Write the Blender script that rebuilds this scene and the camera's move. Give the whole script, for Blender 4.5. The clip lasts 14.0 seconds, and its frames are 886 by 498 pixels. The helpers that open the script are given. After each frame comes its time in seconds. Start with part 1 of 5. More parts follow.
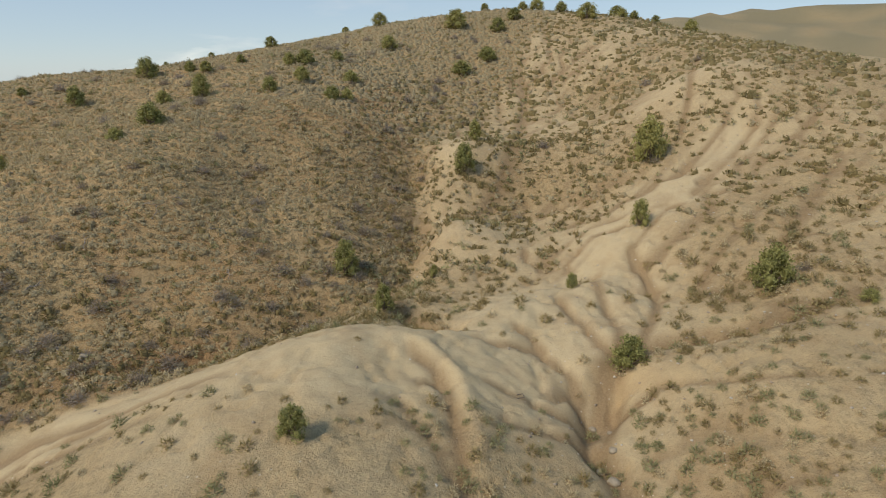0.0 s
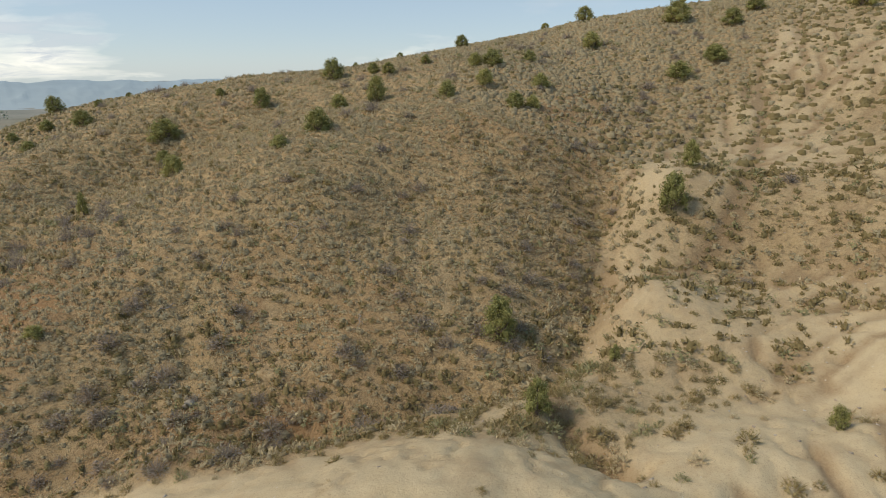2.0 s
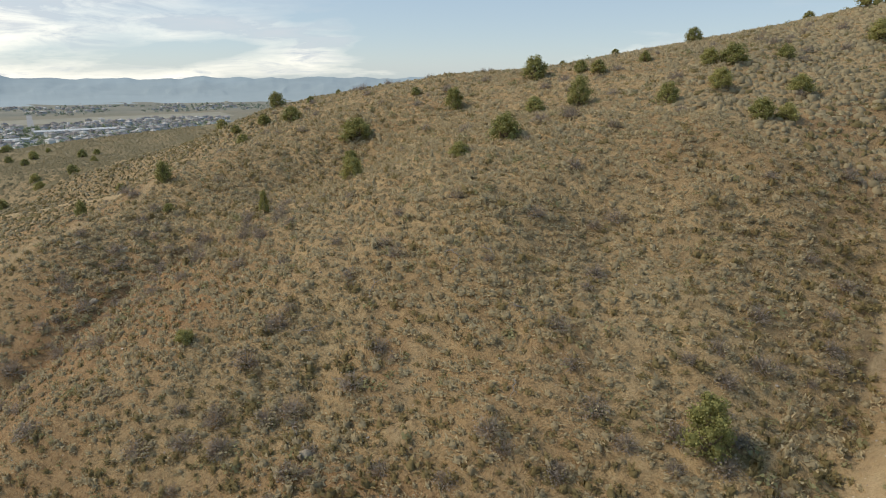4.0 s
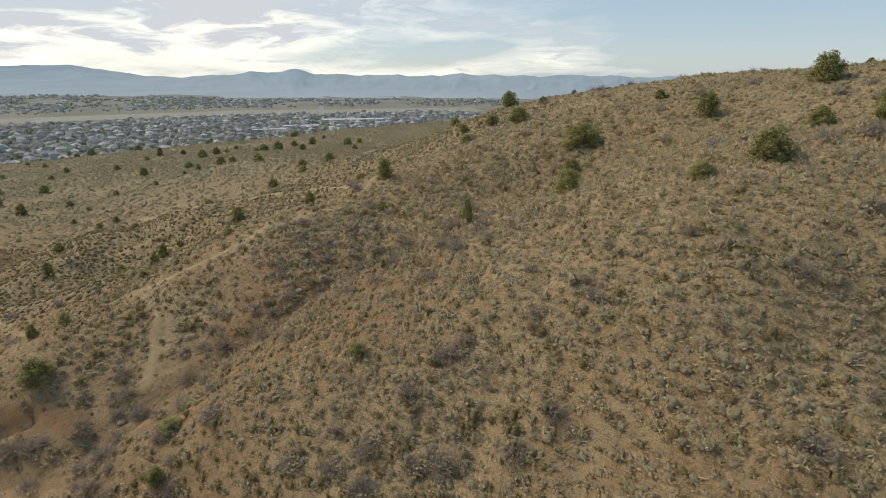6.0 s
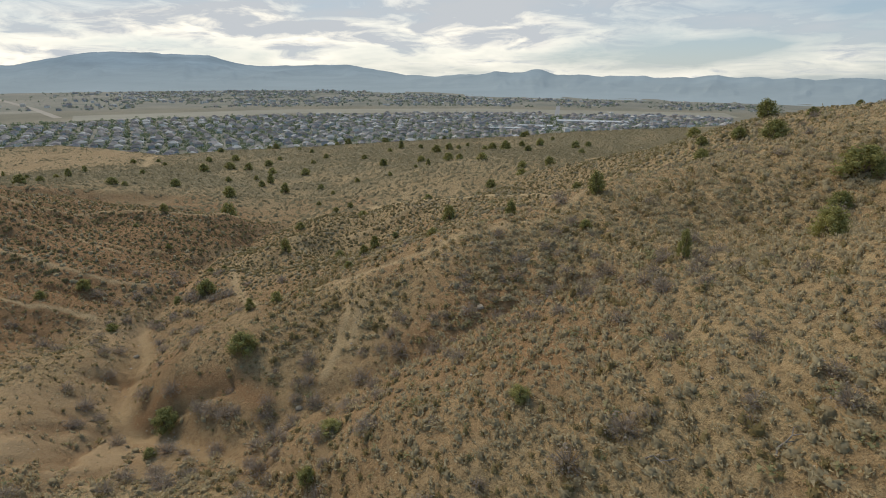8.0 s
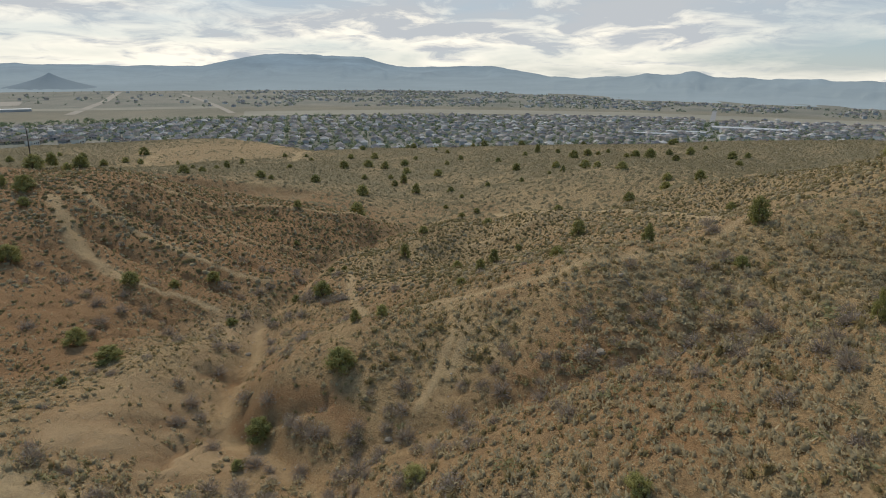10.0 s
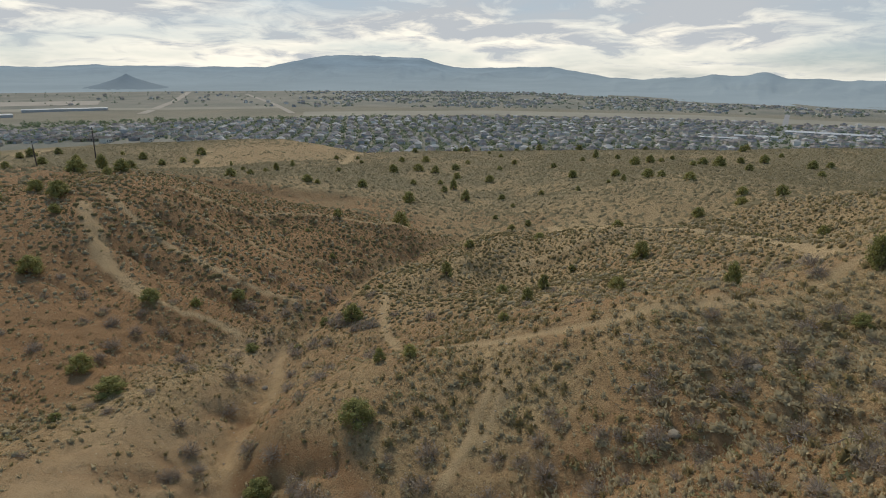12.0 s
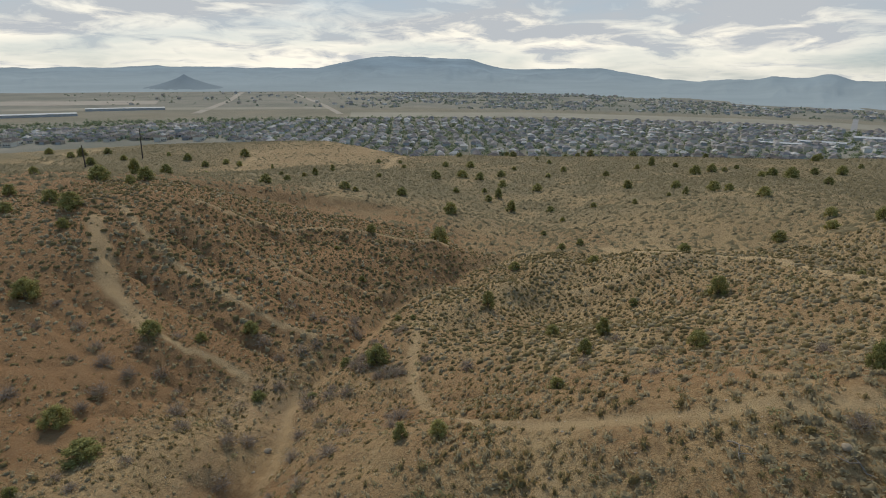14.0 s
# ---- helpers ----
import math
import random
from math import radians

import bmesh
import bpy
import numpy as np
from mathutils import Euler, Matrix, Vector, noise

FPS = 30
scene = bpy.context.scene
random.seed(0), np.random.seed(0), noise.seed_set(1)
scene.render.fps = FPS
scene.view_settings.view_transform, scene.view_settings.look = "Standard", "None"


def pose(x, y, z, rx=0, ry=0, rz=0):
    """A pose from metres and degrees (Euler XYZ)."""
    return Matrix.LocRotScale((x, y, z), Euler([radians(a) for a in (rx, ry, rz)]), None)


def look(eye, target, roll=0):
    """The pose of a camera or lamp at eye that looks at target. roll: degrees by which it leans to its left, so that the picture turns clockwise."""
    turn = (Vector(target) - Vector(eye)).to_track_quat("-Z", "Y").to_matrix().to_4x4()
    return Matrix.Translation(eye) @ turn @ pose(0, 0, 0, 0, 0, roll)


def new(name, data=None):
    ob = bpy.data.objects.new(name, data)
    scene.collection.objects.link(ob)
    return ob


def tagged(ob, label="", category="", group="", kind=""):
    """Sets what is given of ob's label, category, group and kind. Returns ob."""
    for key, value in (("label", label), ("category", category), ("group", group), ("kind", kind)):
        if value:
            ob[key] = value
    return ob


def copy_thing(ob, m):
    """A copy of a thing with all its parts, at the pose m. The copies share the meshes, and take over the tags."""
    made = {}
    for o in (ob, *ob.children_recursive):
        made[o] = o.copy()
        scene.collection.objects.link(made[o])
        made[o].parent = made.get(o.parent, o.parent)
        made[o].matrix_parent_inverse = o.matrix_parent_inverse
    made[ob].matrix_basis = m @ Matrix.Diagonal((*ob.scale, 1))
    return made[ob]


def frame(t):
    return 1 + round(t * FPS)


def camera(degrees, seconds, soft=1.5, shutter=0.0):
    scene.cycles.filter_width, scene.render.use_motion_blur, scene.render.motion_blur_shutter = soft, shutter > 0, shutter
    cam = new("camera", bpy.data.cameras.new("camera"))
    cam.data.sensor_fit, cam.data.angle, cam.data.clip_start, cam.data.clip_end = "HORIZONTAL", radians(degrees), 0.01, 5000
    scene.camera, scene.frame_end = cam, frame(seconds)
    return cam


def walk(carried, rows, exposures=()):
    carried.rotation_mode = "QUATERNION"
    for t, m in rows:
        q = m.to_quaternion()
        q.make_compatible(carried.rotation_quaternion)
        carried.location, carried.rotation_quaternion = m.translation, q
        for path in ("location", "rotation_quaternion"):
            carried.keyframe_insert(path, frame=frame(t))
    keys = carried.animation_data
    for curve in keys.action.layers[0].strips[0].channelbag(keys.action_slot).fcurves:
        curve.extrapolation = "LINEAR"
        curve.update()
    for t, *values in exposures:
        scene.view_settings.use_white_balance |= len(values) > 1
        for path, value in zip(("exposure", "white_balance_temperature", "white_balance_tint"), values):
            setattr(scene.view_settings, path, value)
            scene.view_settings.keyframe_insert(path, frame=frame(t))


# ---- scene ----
cam = camera(76.0, 14.0, soft=1.0)
# seconds, eye in metres, Euler angles in degrees: a drone with its gimbal tilted down, arcing left
PATH = [
    (0.0, 0.48, -0.10, 25.12, 72.48, 0.70, 2.06),
    (0.5, 0.54, 2.91, 25.30, 72.50, 0.66, 6.88),
    (1.0, 0.44, 5.66, 25.44, 72.51, 0.62, 11.74),
    (1.5, 0.15, 8.12, 25.58, 72.46, 0.54, 16.64),
    (2.0, -0.29, 10.35, 25.66, 72.45, 0.45, 21.40),
    (2.5, -0.80, 12.33, 25.70, 72.45, 0.37, 26.05),
    (5.0, -4.87, 20.65, 25.60, 72.45, 0.16, 53.83),
    (5.5, -5.69, 21.72, 25.66, 72.40, 0.12, 59.85),
    (6.0, -6.54, 22.66, 25.73, 72.36, 0.05, 65.94),
    (6.5, -7.43, 23.56, 25.78, 72.38, -0.04, 72.15),
    (7.0, -8.31, 24.33, 25.85, 72.36, -0.10, 78.09),
    (7.5, -9.22, 25.01, 25.90, 72.35, -0.17, 83.71),
    (8.0, -10.19, 25.54, 25.91, 72.36, -0.26, 88.99),
    (8.5, -11.16, 25.97, 25.96, 72.36, -0.35, 93.30),
    (11.0, -18.02, 26.34, 26.13, 72.41, -0.46, 106.84),
    (11.5, -19.77, 26.06, 26.19, 72.41, -0.46, 108.04),
    (12.0, -21.61, 25.64, 26.25, 72.44, -0.44, 108.39),
    (12.5, -23.56, 25.13, 26.30, 72.46, -0.40, 108.75),
    (13.0, -25.59, 24.53, 26.32, 72.51, -0.41, 109.18),
    (13.5, -27.69, 23.80, 26.39, 72.53, -0.46, 110.59),
    (14.0, -29.81, 23.03, 26.47, 72.51, -0.52, 113.00),
]
walk(cam, [(t, pose(*p)) for t, *p in PATH],
     exposures=[(0, 0.03), (2.5, 0.05), (5, 0.04), (7.5, -0.17), (11, -0.30), (14, -0.36)])

# ---- world and sun: a bright morning under thin high cloud ----
SUN_AZ, SUN_EL = 130.0, 46.0      # degrees, azimuth counted from north (+y) towards west (-x)
world = bpy.data.worlds.new("sky")
scene.world = world
world.use_nodes = True
wn, wl = world.node_tree.nodes, world.node_tree.links
wn.clear()


def wnode(kind, **values):
    n = wn.new(kind)
    for key, value in values.items():
        n.inputs[key].default_value = value
    return n


sky = wnode("ShaderNodeTexSky")
sky.sky_type, sky.sun_disc = "NISHITA", False
sky.sun_elevation, sky.sun_rotation = radians(SUN_EL), radians(-SUN_AZ)
sky.altitude, sky.air_density, sky.dust_density, sky.ozone_density = 1500, 1.0, 0.6, 1.5
coord = wnode("ShaderNodeTexCoord")
sep = wnode("ShaderNodeSeparateXYZ")
wl.new(coord.outputs["Generated"], sep.inputs[0])


def wmath(op, a, b=None, c=None):
    n = wn.new("ShaderNodeMath")
    n.operation = op
    for i, v in enumerate((a, b, c)):
        if v is None:
            continue
        if isinstance(v, (int, float)):
            n.inputs[i].default_value = v
        else:
            wl.new(v, n.inputs[i])
    return n.outputs[0]


# cloud sheet: the direction is projected on a plane overhead
up = wmath("MAXIMUM", wmath("ADD", sep.outputs[2], 0.17), 0.04)
comb = wn.new("ShaderNodeCombineXYZ")
wl.new(wmath("DIVIDE", sep.outputs[0], up), comb.inputs[0])
wl.new(wmath("DIVIDE", sep.outputs[1], up), comb.inputs[1])
big = wnode("ShaderNodeTexNoise", Scale=0.55, Detail=5.0, Roughness=0.52, Distortion=0.4)
fine = wnode("ShaderNodeTexNoise", Scale=2.3, Detail=9.0, Roughness=0.6, Distortion=0.5)
wl.new(comb.outputs[0], big.inputs["Vector"])
wl.new(comb.outputs[0], fine.inputs["Vector"])
# cloudier towards the sun's side, clear blue to the north
west = wmath("MULTIPLY_ADD", sep.outputs[0], -0.40, -0.27)
south = wmath("MAXIMUM", wmath("MULTIPLY_ADD", sep.outputs[1], -0.21, west), -0.13)
cover = wmath("ADD", wmath("ADD", big.outputs[0], south), wmath("MULTIPLY", fine.outputs[0], 0.25))
ramp = wnode("ShaderNodeValToRGB")
ramp.color_ramp.elements[0].position, ramp.color_ramp.elements[1].position = 0.56, 0.84
wl.new(cover, ramp.inputs[0])
shade = wnode("ShaderNodeValToRGB")
shade.color_ramp.elements[0].position, shade.color_ramp.elements[1].position = 0.72, 0.90
shade.color_ramp.elements[0].color = (10.8, 10.2, 8.8, 1)
shade.color_ramp.elements[1].color = (5.2, 5.5, 5.8, 1)
# bright cream gaps low over the mountains, slate undersides higher up
high = wmath("MULTIPLY", wmath("MINIMUM", sep.outputs[2], 0.11), 2.0)
wl.new(wmath("MULTIPLY_ADD", fine.outputs[0], 1.0, wmath("MULTIPLY_ADD", big.outputs[0], 0.4, high)), shade.inputs[0])
tint = wnode("ShaderNodeValToRGB")
tint.color_ramp.elements[0].color, tint.color_ramp.elements[1].color = (3.7, 4.45, 4.95, 1), (2.1, 3.5, 5.3, 1)
tint.color_ramp.elements[0].position, tint.color_ramp.elements[1].position = 0.02, 0.55
wl.new(sep.outputs[2], tint.inputs[0])
clear = wnode("ShaderNodeMixRGB", Fac=0.7)
wl.new(sky.outputs[0], clear.inputs[1])
wl.new(tint.outputs[0], clear.inputs[2])
mix = wnode("ShaderNodeMixRGB")
wl.new(ramp.outputs[0], mix.inputs[0])
wl.new(clear.outputs[0], mix.inputs[1])
wl.new(shade.outputs[0], mix.inputs[2])
backg = wnode("ShaderNodeBackground", Strength=0.125)
wl.new(mix.outputs[0], backg.inputs[0])
wout = wn.new("ShaderNodeOutputWorld")
wl.new(backg.outputs[0], wout.inputs[0])

lamp = bpy.data.lights.new("sun", "SUN")
lamp.energy, lamp.angle, lamp.color = 2.65, radians(14.0), (1.0, 0.912, 0.77)
sun_dir = Vector((-math.sin(radians(SUN_AZ)) * math.cos(radians(SUN_EL)), math.cos(radians(SUN_AZ)) * math.cos(radians(SUN_EL)), math.sin(radians(SUN_EL))))
sun = new("sun", lamp)
sun.matrix_world = look(sun_dir * 100, (0, 0, 0))


# ---- materials ----
def material(name):
    m = bpy.data.materials.new(name)
    m.use_nodes = True
    t = m.node_tree
    return m, t.nodes, t.links, t.nodes["Principled BSDF"]


def tex_noise(n, l, scale, detail=4.0, rough=0.6, vector=None):
    x = n.new("ShaderNodeTexNoise")
    x.inputs["Scale"].default_value, x.inputs["Detail"].default_value, x.inputs["Roughness"].default_value = scale, detail, rough
    if vector is not None:
        l.new(vector, x.inputs["Vector"])
    return x.outputs[0]


def mixed(n, l, fac, a, b, mode="MIX"):
    x = n.new("ShaderNodeMixRGB")
    x.blend_type = mode
    for i, v in enumerate((fac, a, b)):
        if isinstance(v, (int, float)):
            x.inputs[i].default_value = v
        elif isinstance(v, tuple):
            x.inputs[i].default_value = (*v, 1)
        else:
            l.new(v, x.inputs[i])
    return x.outputs[0]


def ramped(n, l, fac, lo, hi):
    x = n.new("ShaderNodeMapRange")
    x.inputs[1].default_value, x.inputs[2].default_value = lo, hi
    l.new(fac, x.inputs[0])
    return x.outputs[0]


def attribute(n, name):
    x = n.new("ShaderNodeAttribute")
    x.attribute_name = name
    return x.outputs["Fac"]


def bumped(n, l, p, height, strength, distance):
    b = n.new("ShaderNodeBump")
    b.inputs["Strength"].default_value, b.inputs["Distance"].default_value = strength, distance
    l.new(height, b.inputs["Height"])
    l.new(b.outputs[0], p.inputs["Normal"])


def soil_material():
    m, n, l, p = material("desert soil")
    pos = n.new("ShaderNodeNewGeometry").outputs["Position"]
    broad, mid, grain = tex_noise(n, l, 0.12, 5, 0.6, pos), tex_noise(n, l, 0.9, 6, 0.65, pos), tex_noise(n, l, 9.0, 4, 0.7, pos)
    pebble = n.new("ShaderNodeTexVoronoi")
    pebble.inputs["Scale"].default_value = 3.2
    l.new(pos, pebble.inputs["Vector"])
    base = mixed(n, l, ramped(n, l, broad, 0.35, 0.65), (0.415, 0.273, 0.127), (0.525, 0.368, 0.182))
    buff = mixed(n, l, ramped(n, l, mid, 0.35, 0.68), (0.50, 0.378, 0.214), (0.62, 0.492, 0.298))
    red = mixed(n, l, ramped(n, l, mid, 0.3, 0.7), (0.265, 0.124, 0.048), (0.37, 0.19, 0.08))
    grass = mixed(n, l, ramped(n, l, mid, 0.3, 0.7), (0.175, 0.145, 0.08), (0.25, 0.205, 0.118))
    c = base
    litter = tex_noise(n, l, 2.8, 6, 0.78, pos)
    straw = tex_noise(n, l, 4.3, 5, 0.8, pos)
    c = mixed(n, l, ramped(n, l, litter, 0.48, 0.60), c, mixed(n, l, 0.85, c, (0.12, 0.088, 0.04)))
    c = mixed(n, l, ramped(n, l, straw, 0.52, 0.64), c, mixed(n, l, 0.7, c, (0.56, 0.43, 0.225)))
    c = mixed(n, l, attribute(n, "bare"), c, buff)
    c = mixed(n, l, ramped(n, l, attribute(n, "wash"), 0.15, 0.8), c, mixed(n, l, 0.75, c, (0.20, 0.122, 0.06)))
    patch = tex_noise(n, l, 0.33, 6, 0.7, pos)
    crumbs = tex_noise(n, l, 5.5, 6, 0.82, pos)
    c = mixed(n, l, ramped(n, l, crumbs, 0.58, 0.66), c, mixed(n, l, 0.5, c, (0.17, 0.115, 0.06)))
    c = mixed(n, l, ramped(n, l, patch, 0.48, 0.66), c, mixed(n, l, 0.42, c, (0.30, 0.18, 0.085)))
    c = mixed(n, l, attribute(n, "red"), c, red)
    c = mixed(n, l, attribute(n, "trail"), c, (0.53, 0.38, 0.20))
    c = mixed(n, l, ramped(n, l, mid, 0.25, 0.75), c, mixed(n, l, 0.32, c, (0.16, 0.09, 0.042)))
    c = mixed(n, l, ramped(n, l, grain, 0.3, 0.75), c, mixed(n, l, 0.28, c, (0.600, 0.46, 0.27)))
    speck = tex_noise(n, l, 22.0, 3, 0.75, pos)
    c = mixed(n, l, ramped(n, l, speck, 0.52, 0.68), c, mixed(n, l, 0.38, c, (0.14, 0.085, 0.042)))
    stones = ramped(n, l, pebble.outputs["Distance"], 0.16, 0.1)
    rare = ramped(n, l, pebble.outputs["Color"], 0.78, 0.82)
    both = n.new("ShaderNodeMath")
    both.operation = "MULTIPLY"
    l.new(stones, both.inputs[0])
    l.new(rare, both.inputs[1])
    c = mixed(n, l, both.outputs[0], c, (0.540, 0.442, 0.319))
    c = mixed(n, l, attribute(n, "grass"), c, grass)
    # valley floor paled and greyed, with distance haze put into its colour
    c = mixed(n, l, attribute(n, "town"), c, mixed(n, l, ramped(n, l, tex_noise(n, l, 0.01, 5, 0.6, pos), 0.35, 0.65), (0.19, 0.185, 0.145), (0.28, 0.255, 0.20)))
    l.new(c, p.inputs["Base Color"])
    p.inputs["Roughness"].default_value = 0.95
    p.inputs["Specular IOR Level"].default_value = 0.15
    lump = tex_noise(n, l, 3.2, 5, 0.7, pos)
    c2 = n.new("ShaderNodeMath")
    c2.operation = "MULTIPLY_ADD"
    l.new(lump, c2.inputs[0])
    c2.inputs[1].default_value = 0.7
    l.new(grain, c2.inputs[2])
    h = n.new("ShaderNodeMath")
    h.operation = "MULTIPLY_ADD"
    l.new(mid, h.inputs[0])
    h.inputs[1].default_value = 1.2
    l.new(c2.outputs[0], h.inputs[2])
    calm = n.new("ShaderNodeMath")
    calm.operation = "MULTIPLY_ADD"
    l.new(attribute(n, "bare"), calm.inputs[0])
    calm.inputs[1].default_value, calm.inputs[2].default_value = -0.78, 1.0
    relief = n.new("ShaderNodeMath")
    relief.operation = "MULTIPLY"
    l.new(h.outputs[0], relief.inputs[0])
    l.new(calm.outputs[0], relief.inputs[1])
    bumped(n, l, p, relief.outputs[0], 1.0, 0.15)
    return m


def thin(m, n, l, p, colour):
    """Leaves let some light through."""
    t = n.new("ShaderNodeBsdfTranslucent")
    l.new(colour, t.inputs["Color"])
    s = n.new("ShaderNodeMixShader")
    s.inputs[0].default_value = 0.38
    l.new(p.outputs[0], s.inputs[1])
    l.new(t.outputs[0], s.inputs[2])
    l.new(s.outputs[0], n["Material Output"].inputs["Surface"])


def leaf_material(name, dark, light, twig=None, rough=0.85):
    m, n, l, p = material(name)
    isl = n.new("ShaderNodeNewGeometry").outputs["Random Per Island"]
    tone = attribute(n, "tone")
    grain = tex_noise(n, l, 14.0, 3, 0.7, n.new("ShaderNodeNewGeometry").outputs["Position"])
    half = n.new("ShaderNodeMath")
    half.operation = "MULTIPLY_ADD"
    l.new(ramped(n, l, grain, 0.3, 0.7), half.inputs[0])
    half.inputs[1].default_value = 0.5
    soft = n.new("ShaderNodeMath")
    soft.operation = "MULTIPLY"
    l.new(isl, soft.inputs[0])
    soft.inputs[1].default_value = 0.5
    l.new(soft.outputs[0], half.inputs[2])
    c = mixed(n, l, half.outputs[0], dark, light)
    c = mixed(n, l, tone, c, mixed(n, l, 0.55, c, twig or light))
    # inner mound pulled to the dark colour, painting the shade within the tuft
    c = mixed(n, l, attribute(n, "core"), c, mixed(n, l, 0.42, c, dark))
    l.new(c, p.inputs["Base Color"])
    p.inputs["Roughness"].default_value = rough
    p.inputs["Specular IOR Level"].default_value = 0.2
    thin(m, n, l, p, c)
    return m


def tree_material(name, dark, light, warm):
    m, n, l, p = material(name)
    isl = n.new("ShaderNodeNewGeometry").outputs["Random Per Island"]
    rnd = n.new("ShaderNodeObjectInfo").outputs["Random"]
    c = mixed(n, l, isl, dark, light)
    c = mixed(n, l, ramped(n, l, rnd, 0.35, 1.0), c, mixed(n, l, 0.5, c, warm))
    l.new(c, p.inputs["Base Color"])
    p.inputs["Roughness"].default_value = 0.8
    p.inputs["Specular IOR Level"].default_value = 0.2
    thin(m, n, l, p, c)
    return m


def plain_material(name, a, b, scale, rough=0.8, bump=0.3, metal=0.0):
    m, n, l, p = material(name)
    pos = n.new("ShaderNodeTexCoord").outputs["Object"]
    f = tex_noise(n, l, scale, 6, 0.65, pos)
    l.new(mixed(n, l, ramped(n, l, f, 0.3, 0.7), a, b), p.inputs["Base Color"])
    p.inputs["Roughness"].default_value, p.inputs["Metallic"].default_value = rough, metal
    if bump:
        bumped(n, l, p, f, bump, 0.02)
    return m


def island_material(name, colours, rough=0.8):
    """One colour per joined piece, out of a short palette."""
    m, n, l, p = material(name)
    isl = n.new("ShaderNodeNewGeometry").outputs["Random Per Island"]
    r = n.new("ShaderNodeValToRGB")
    r.color_ramp.interpolation = "CONSTANT"
    e = r.color_ramp.elements
    while len(e) < len(colours):
        e.new(0.5)
    for i, col in enumerate(colours):
        e[i].position, e[i].color = i / len(colours), (*col, 1)
    l.new(isl, r.inputs[0])
    l.new(r.outputs[0], p.inputs["Base Color"])
    p.inputs["Roughness"].default_value = rough
    return m


SOIL = soil_material()
SAGE = leaf_material("sagebrush leaves", (0.27, 0.215, 0.122), (0.68, 0.58, 0.37), (0.62, 0.48, 0.27))
OLIVE = leaf_material("dark olive brush leaves", (0.175, 0.135, 0.055), (0.39, 0.325, 0.155), (0.40, 0.295, 0.135))
GREEN = leaf_material("green brush leaves", (0.17, 0.165, 0.07), (0.38, 0.36, 0.18), (0.40, 0.35, 0.18))
STRAW = leaf_material("dry grass straw", (0.28, 0.205, 0.11), (0.54, 0.43, 0.25), (0.46, 0.36, 0.20))
TWIG = leaf_material("bare grey twigs", (0.18, 0.142, 0.110), (0.44, 0.37, 0.295), (0.37, 0.30, 0.23))
JUNIPER = tree_material("juniper foliage", (0.16, 0.158, 0.050), (0.42, 0.395, 0.145), (0.49, 0.435, 0.155))
BARK = plain_material("shaggy bark", (0.12, 0.085, 0.06), (0.24, 0.18, 0.13), 12, 0.95, 0.8)


# ---- mesh helpers ----
def mesh_from(name, verts, faces, mat, parent=None, smooth=False, attrs=None):
    """verts: n x 3, faces: m x k (all of one size)."""
    me = bpy.data.meshes.new(name)
    v, f = np.asarray(verts, np.float32), np.asarray(faces, np.int32)
    k = f.shape[1]
    me.vertices.add(len(v))
    me.vertices.foreach_set("co", v.ravel())
    me.loops.add(f.size)
    me.loops.foreach_set("vertex_index", f.ravel())
    me.polygons.add(len(f))
    me.polygons.foreach_set("loop_start", np.arange(0, f.size, k, dtype=np.int32))
    me.polygons.foreach_set("loop_total", np.full(len(f), k, np.int32))
    me.polygons.foreach_set("use_smooth", np.full(len(f), smooth))
    me.update(calc_edges=True)
    for key, values in (attrs or {}).items():
        me.attributes.new(key, "FLOAT", "POINT").data.foreach_set("value", np.asarray(values, np.float32))
    me.materials.append(mat)
    ob = new(name, me)
    if parent is not None:
        ob.parent = parent
    return ob


def part(name, bm, mat, parent=None, label=""):
    me = bpy.data.meshes.new(name)
    bm.to_mesh(me)
    bm.free()
    me.materials.append(mat)
    ob = new(name, me)
    if parent is not None:
        ob.parent = parent
    return tagged(ob, label)


def root(name, x, y, z):
    ob = new(name)
    ob.matrix_world = pose(x, y, z)
    return ob


# ---- noise on arrays ----
def hashed(i, j, s):
    h = np.sin(i * 127.1 + j * 311.7 + s * 74.7) * 43758.5453
    return h - np.floor(h)


def vnoise(x, y, s=0):
    i, j = np.floor(x), np.floor(y)
    u, v = x - i, y - j
    u, v = u * u * u * (u * (u * 6 - 15) + 10), v * v * v * (v * (v * 6 - 15) + 10)
    a, b, c, d = hashed(i, j, s), hashed(i + 1, j, s), hashed(i, j + 1, s), hashed(i + 1, j + 1, s)
    return (a + (b - a) * u + (c - a) * v + (a - b - c + d) * u * v) * 2 - 1


def fbm(x, y, octaves=4, s=0):
    t, a, k = 0.0, 0.5, 1.0
    for o in range(octaves):
        t = t + a * vnoise(x * k + 17.3 * o, y * k - 9.1 * o, s + o)
        a, k = a * 0.5, k * 2.03
    return t


def smooth(a, b, x):
    t = np.clip((x - a) / (b - a), 0, 1)
    return t * t * (3 - 2 * t)


def away(line, x, y):
    """Distance to a polyline in plan, and how far along it (0 to 1)."""
    best, along = np.full(x.shape, 1e9), np.zeros(x.shape)
    for k in range(len(line) - 1):
        ax, ay = line[k][:2]
        bx, by = line[k + 1][:2]
        dx, dy = bx - ax, by - ay
        t = np.clip(((x - ax) * dx + (y - ay) * dy) / (dx * dx + dy * dy), 0, 1)
        d = np.hypot(x - ax - t * dx, y - ay - t * dy)
        near = d < best
        best = np.where(near, d, best)
        along = np.where(near, (k + t) / (len(line) - 1), along)
    return best, along


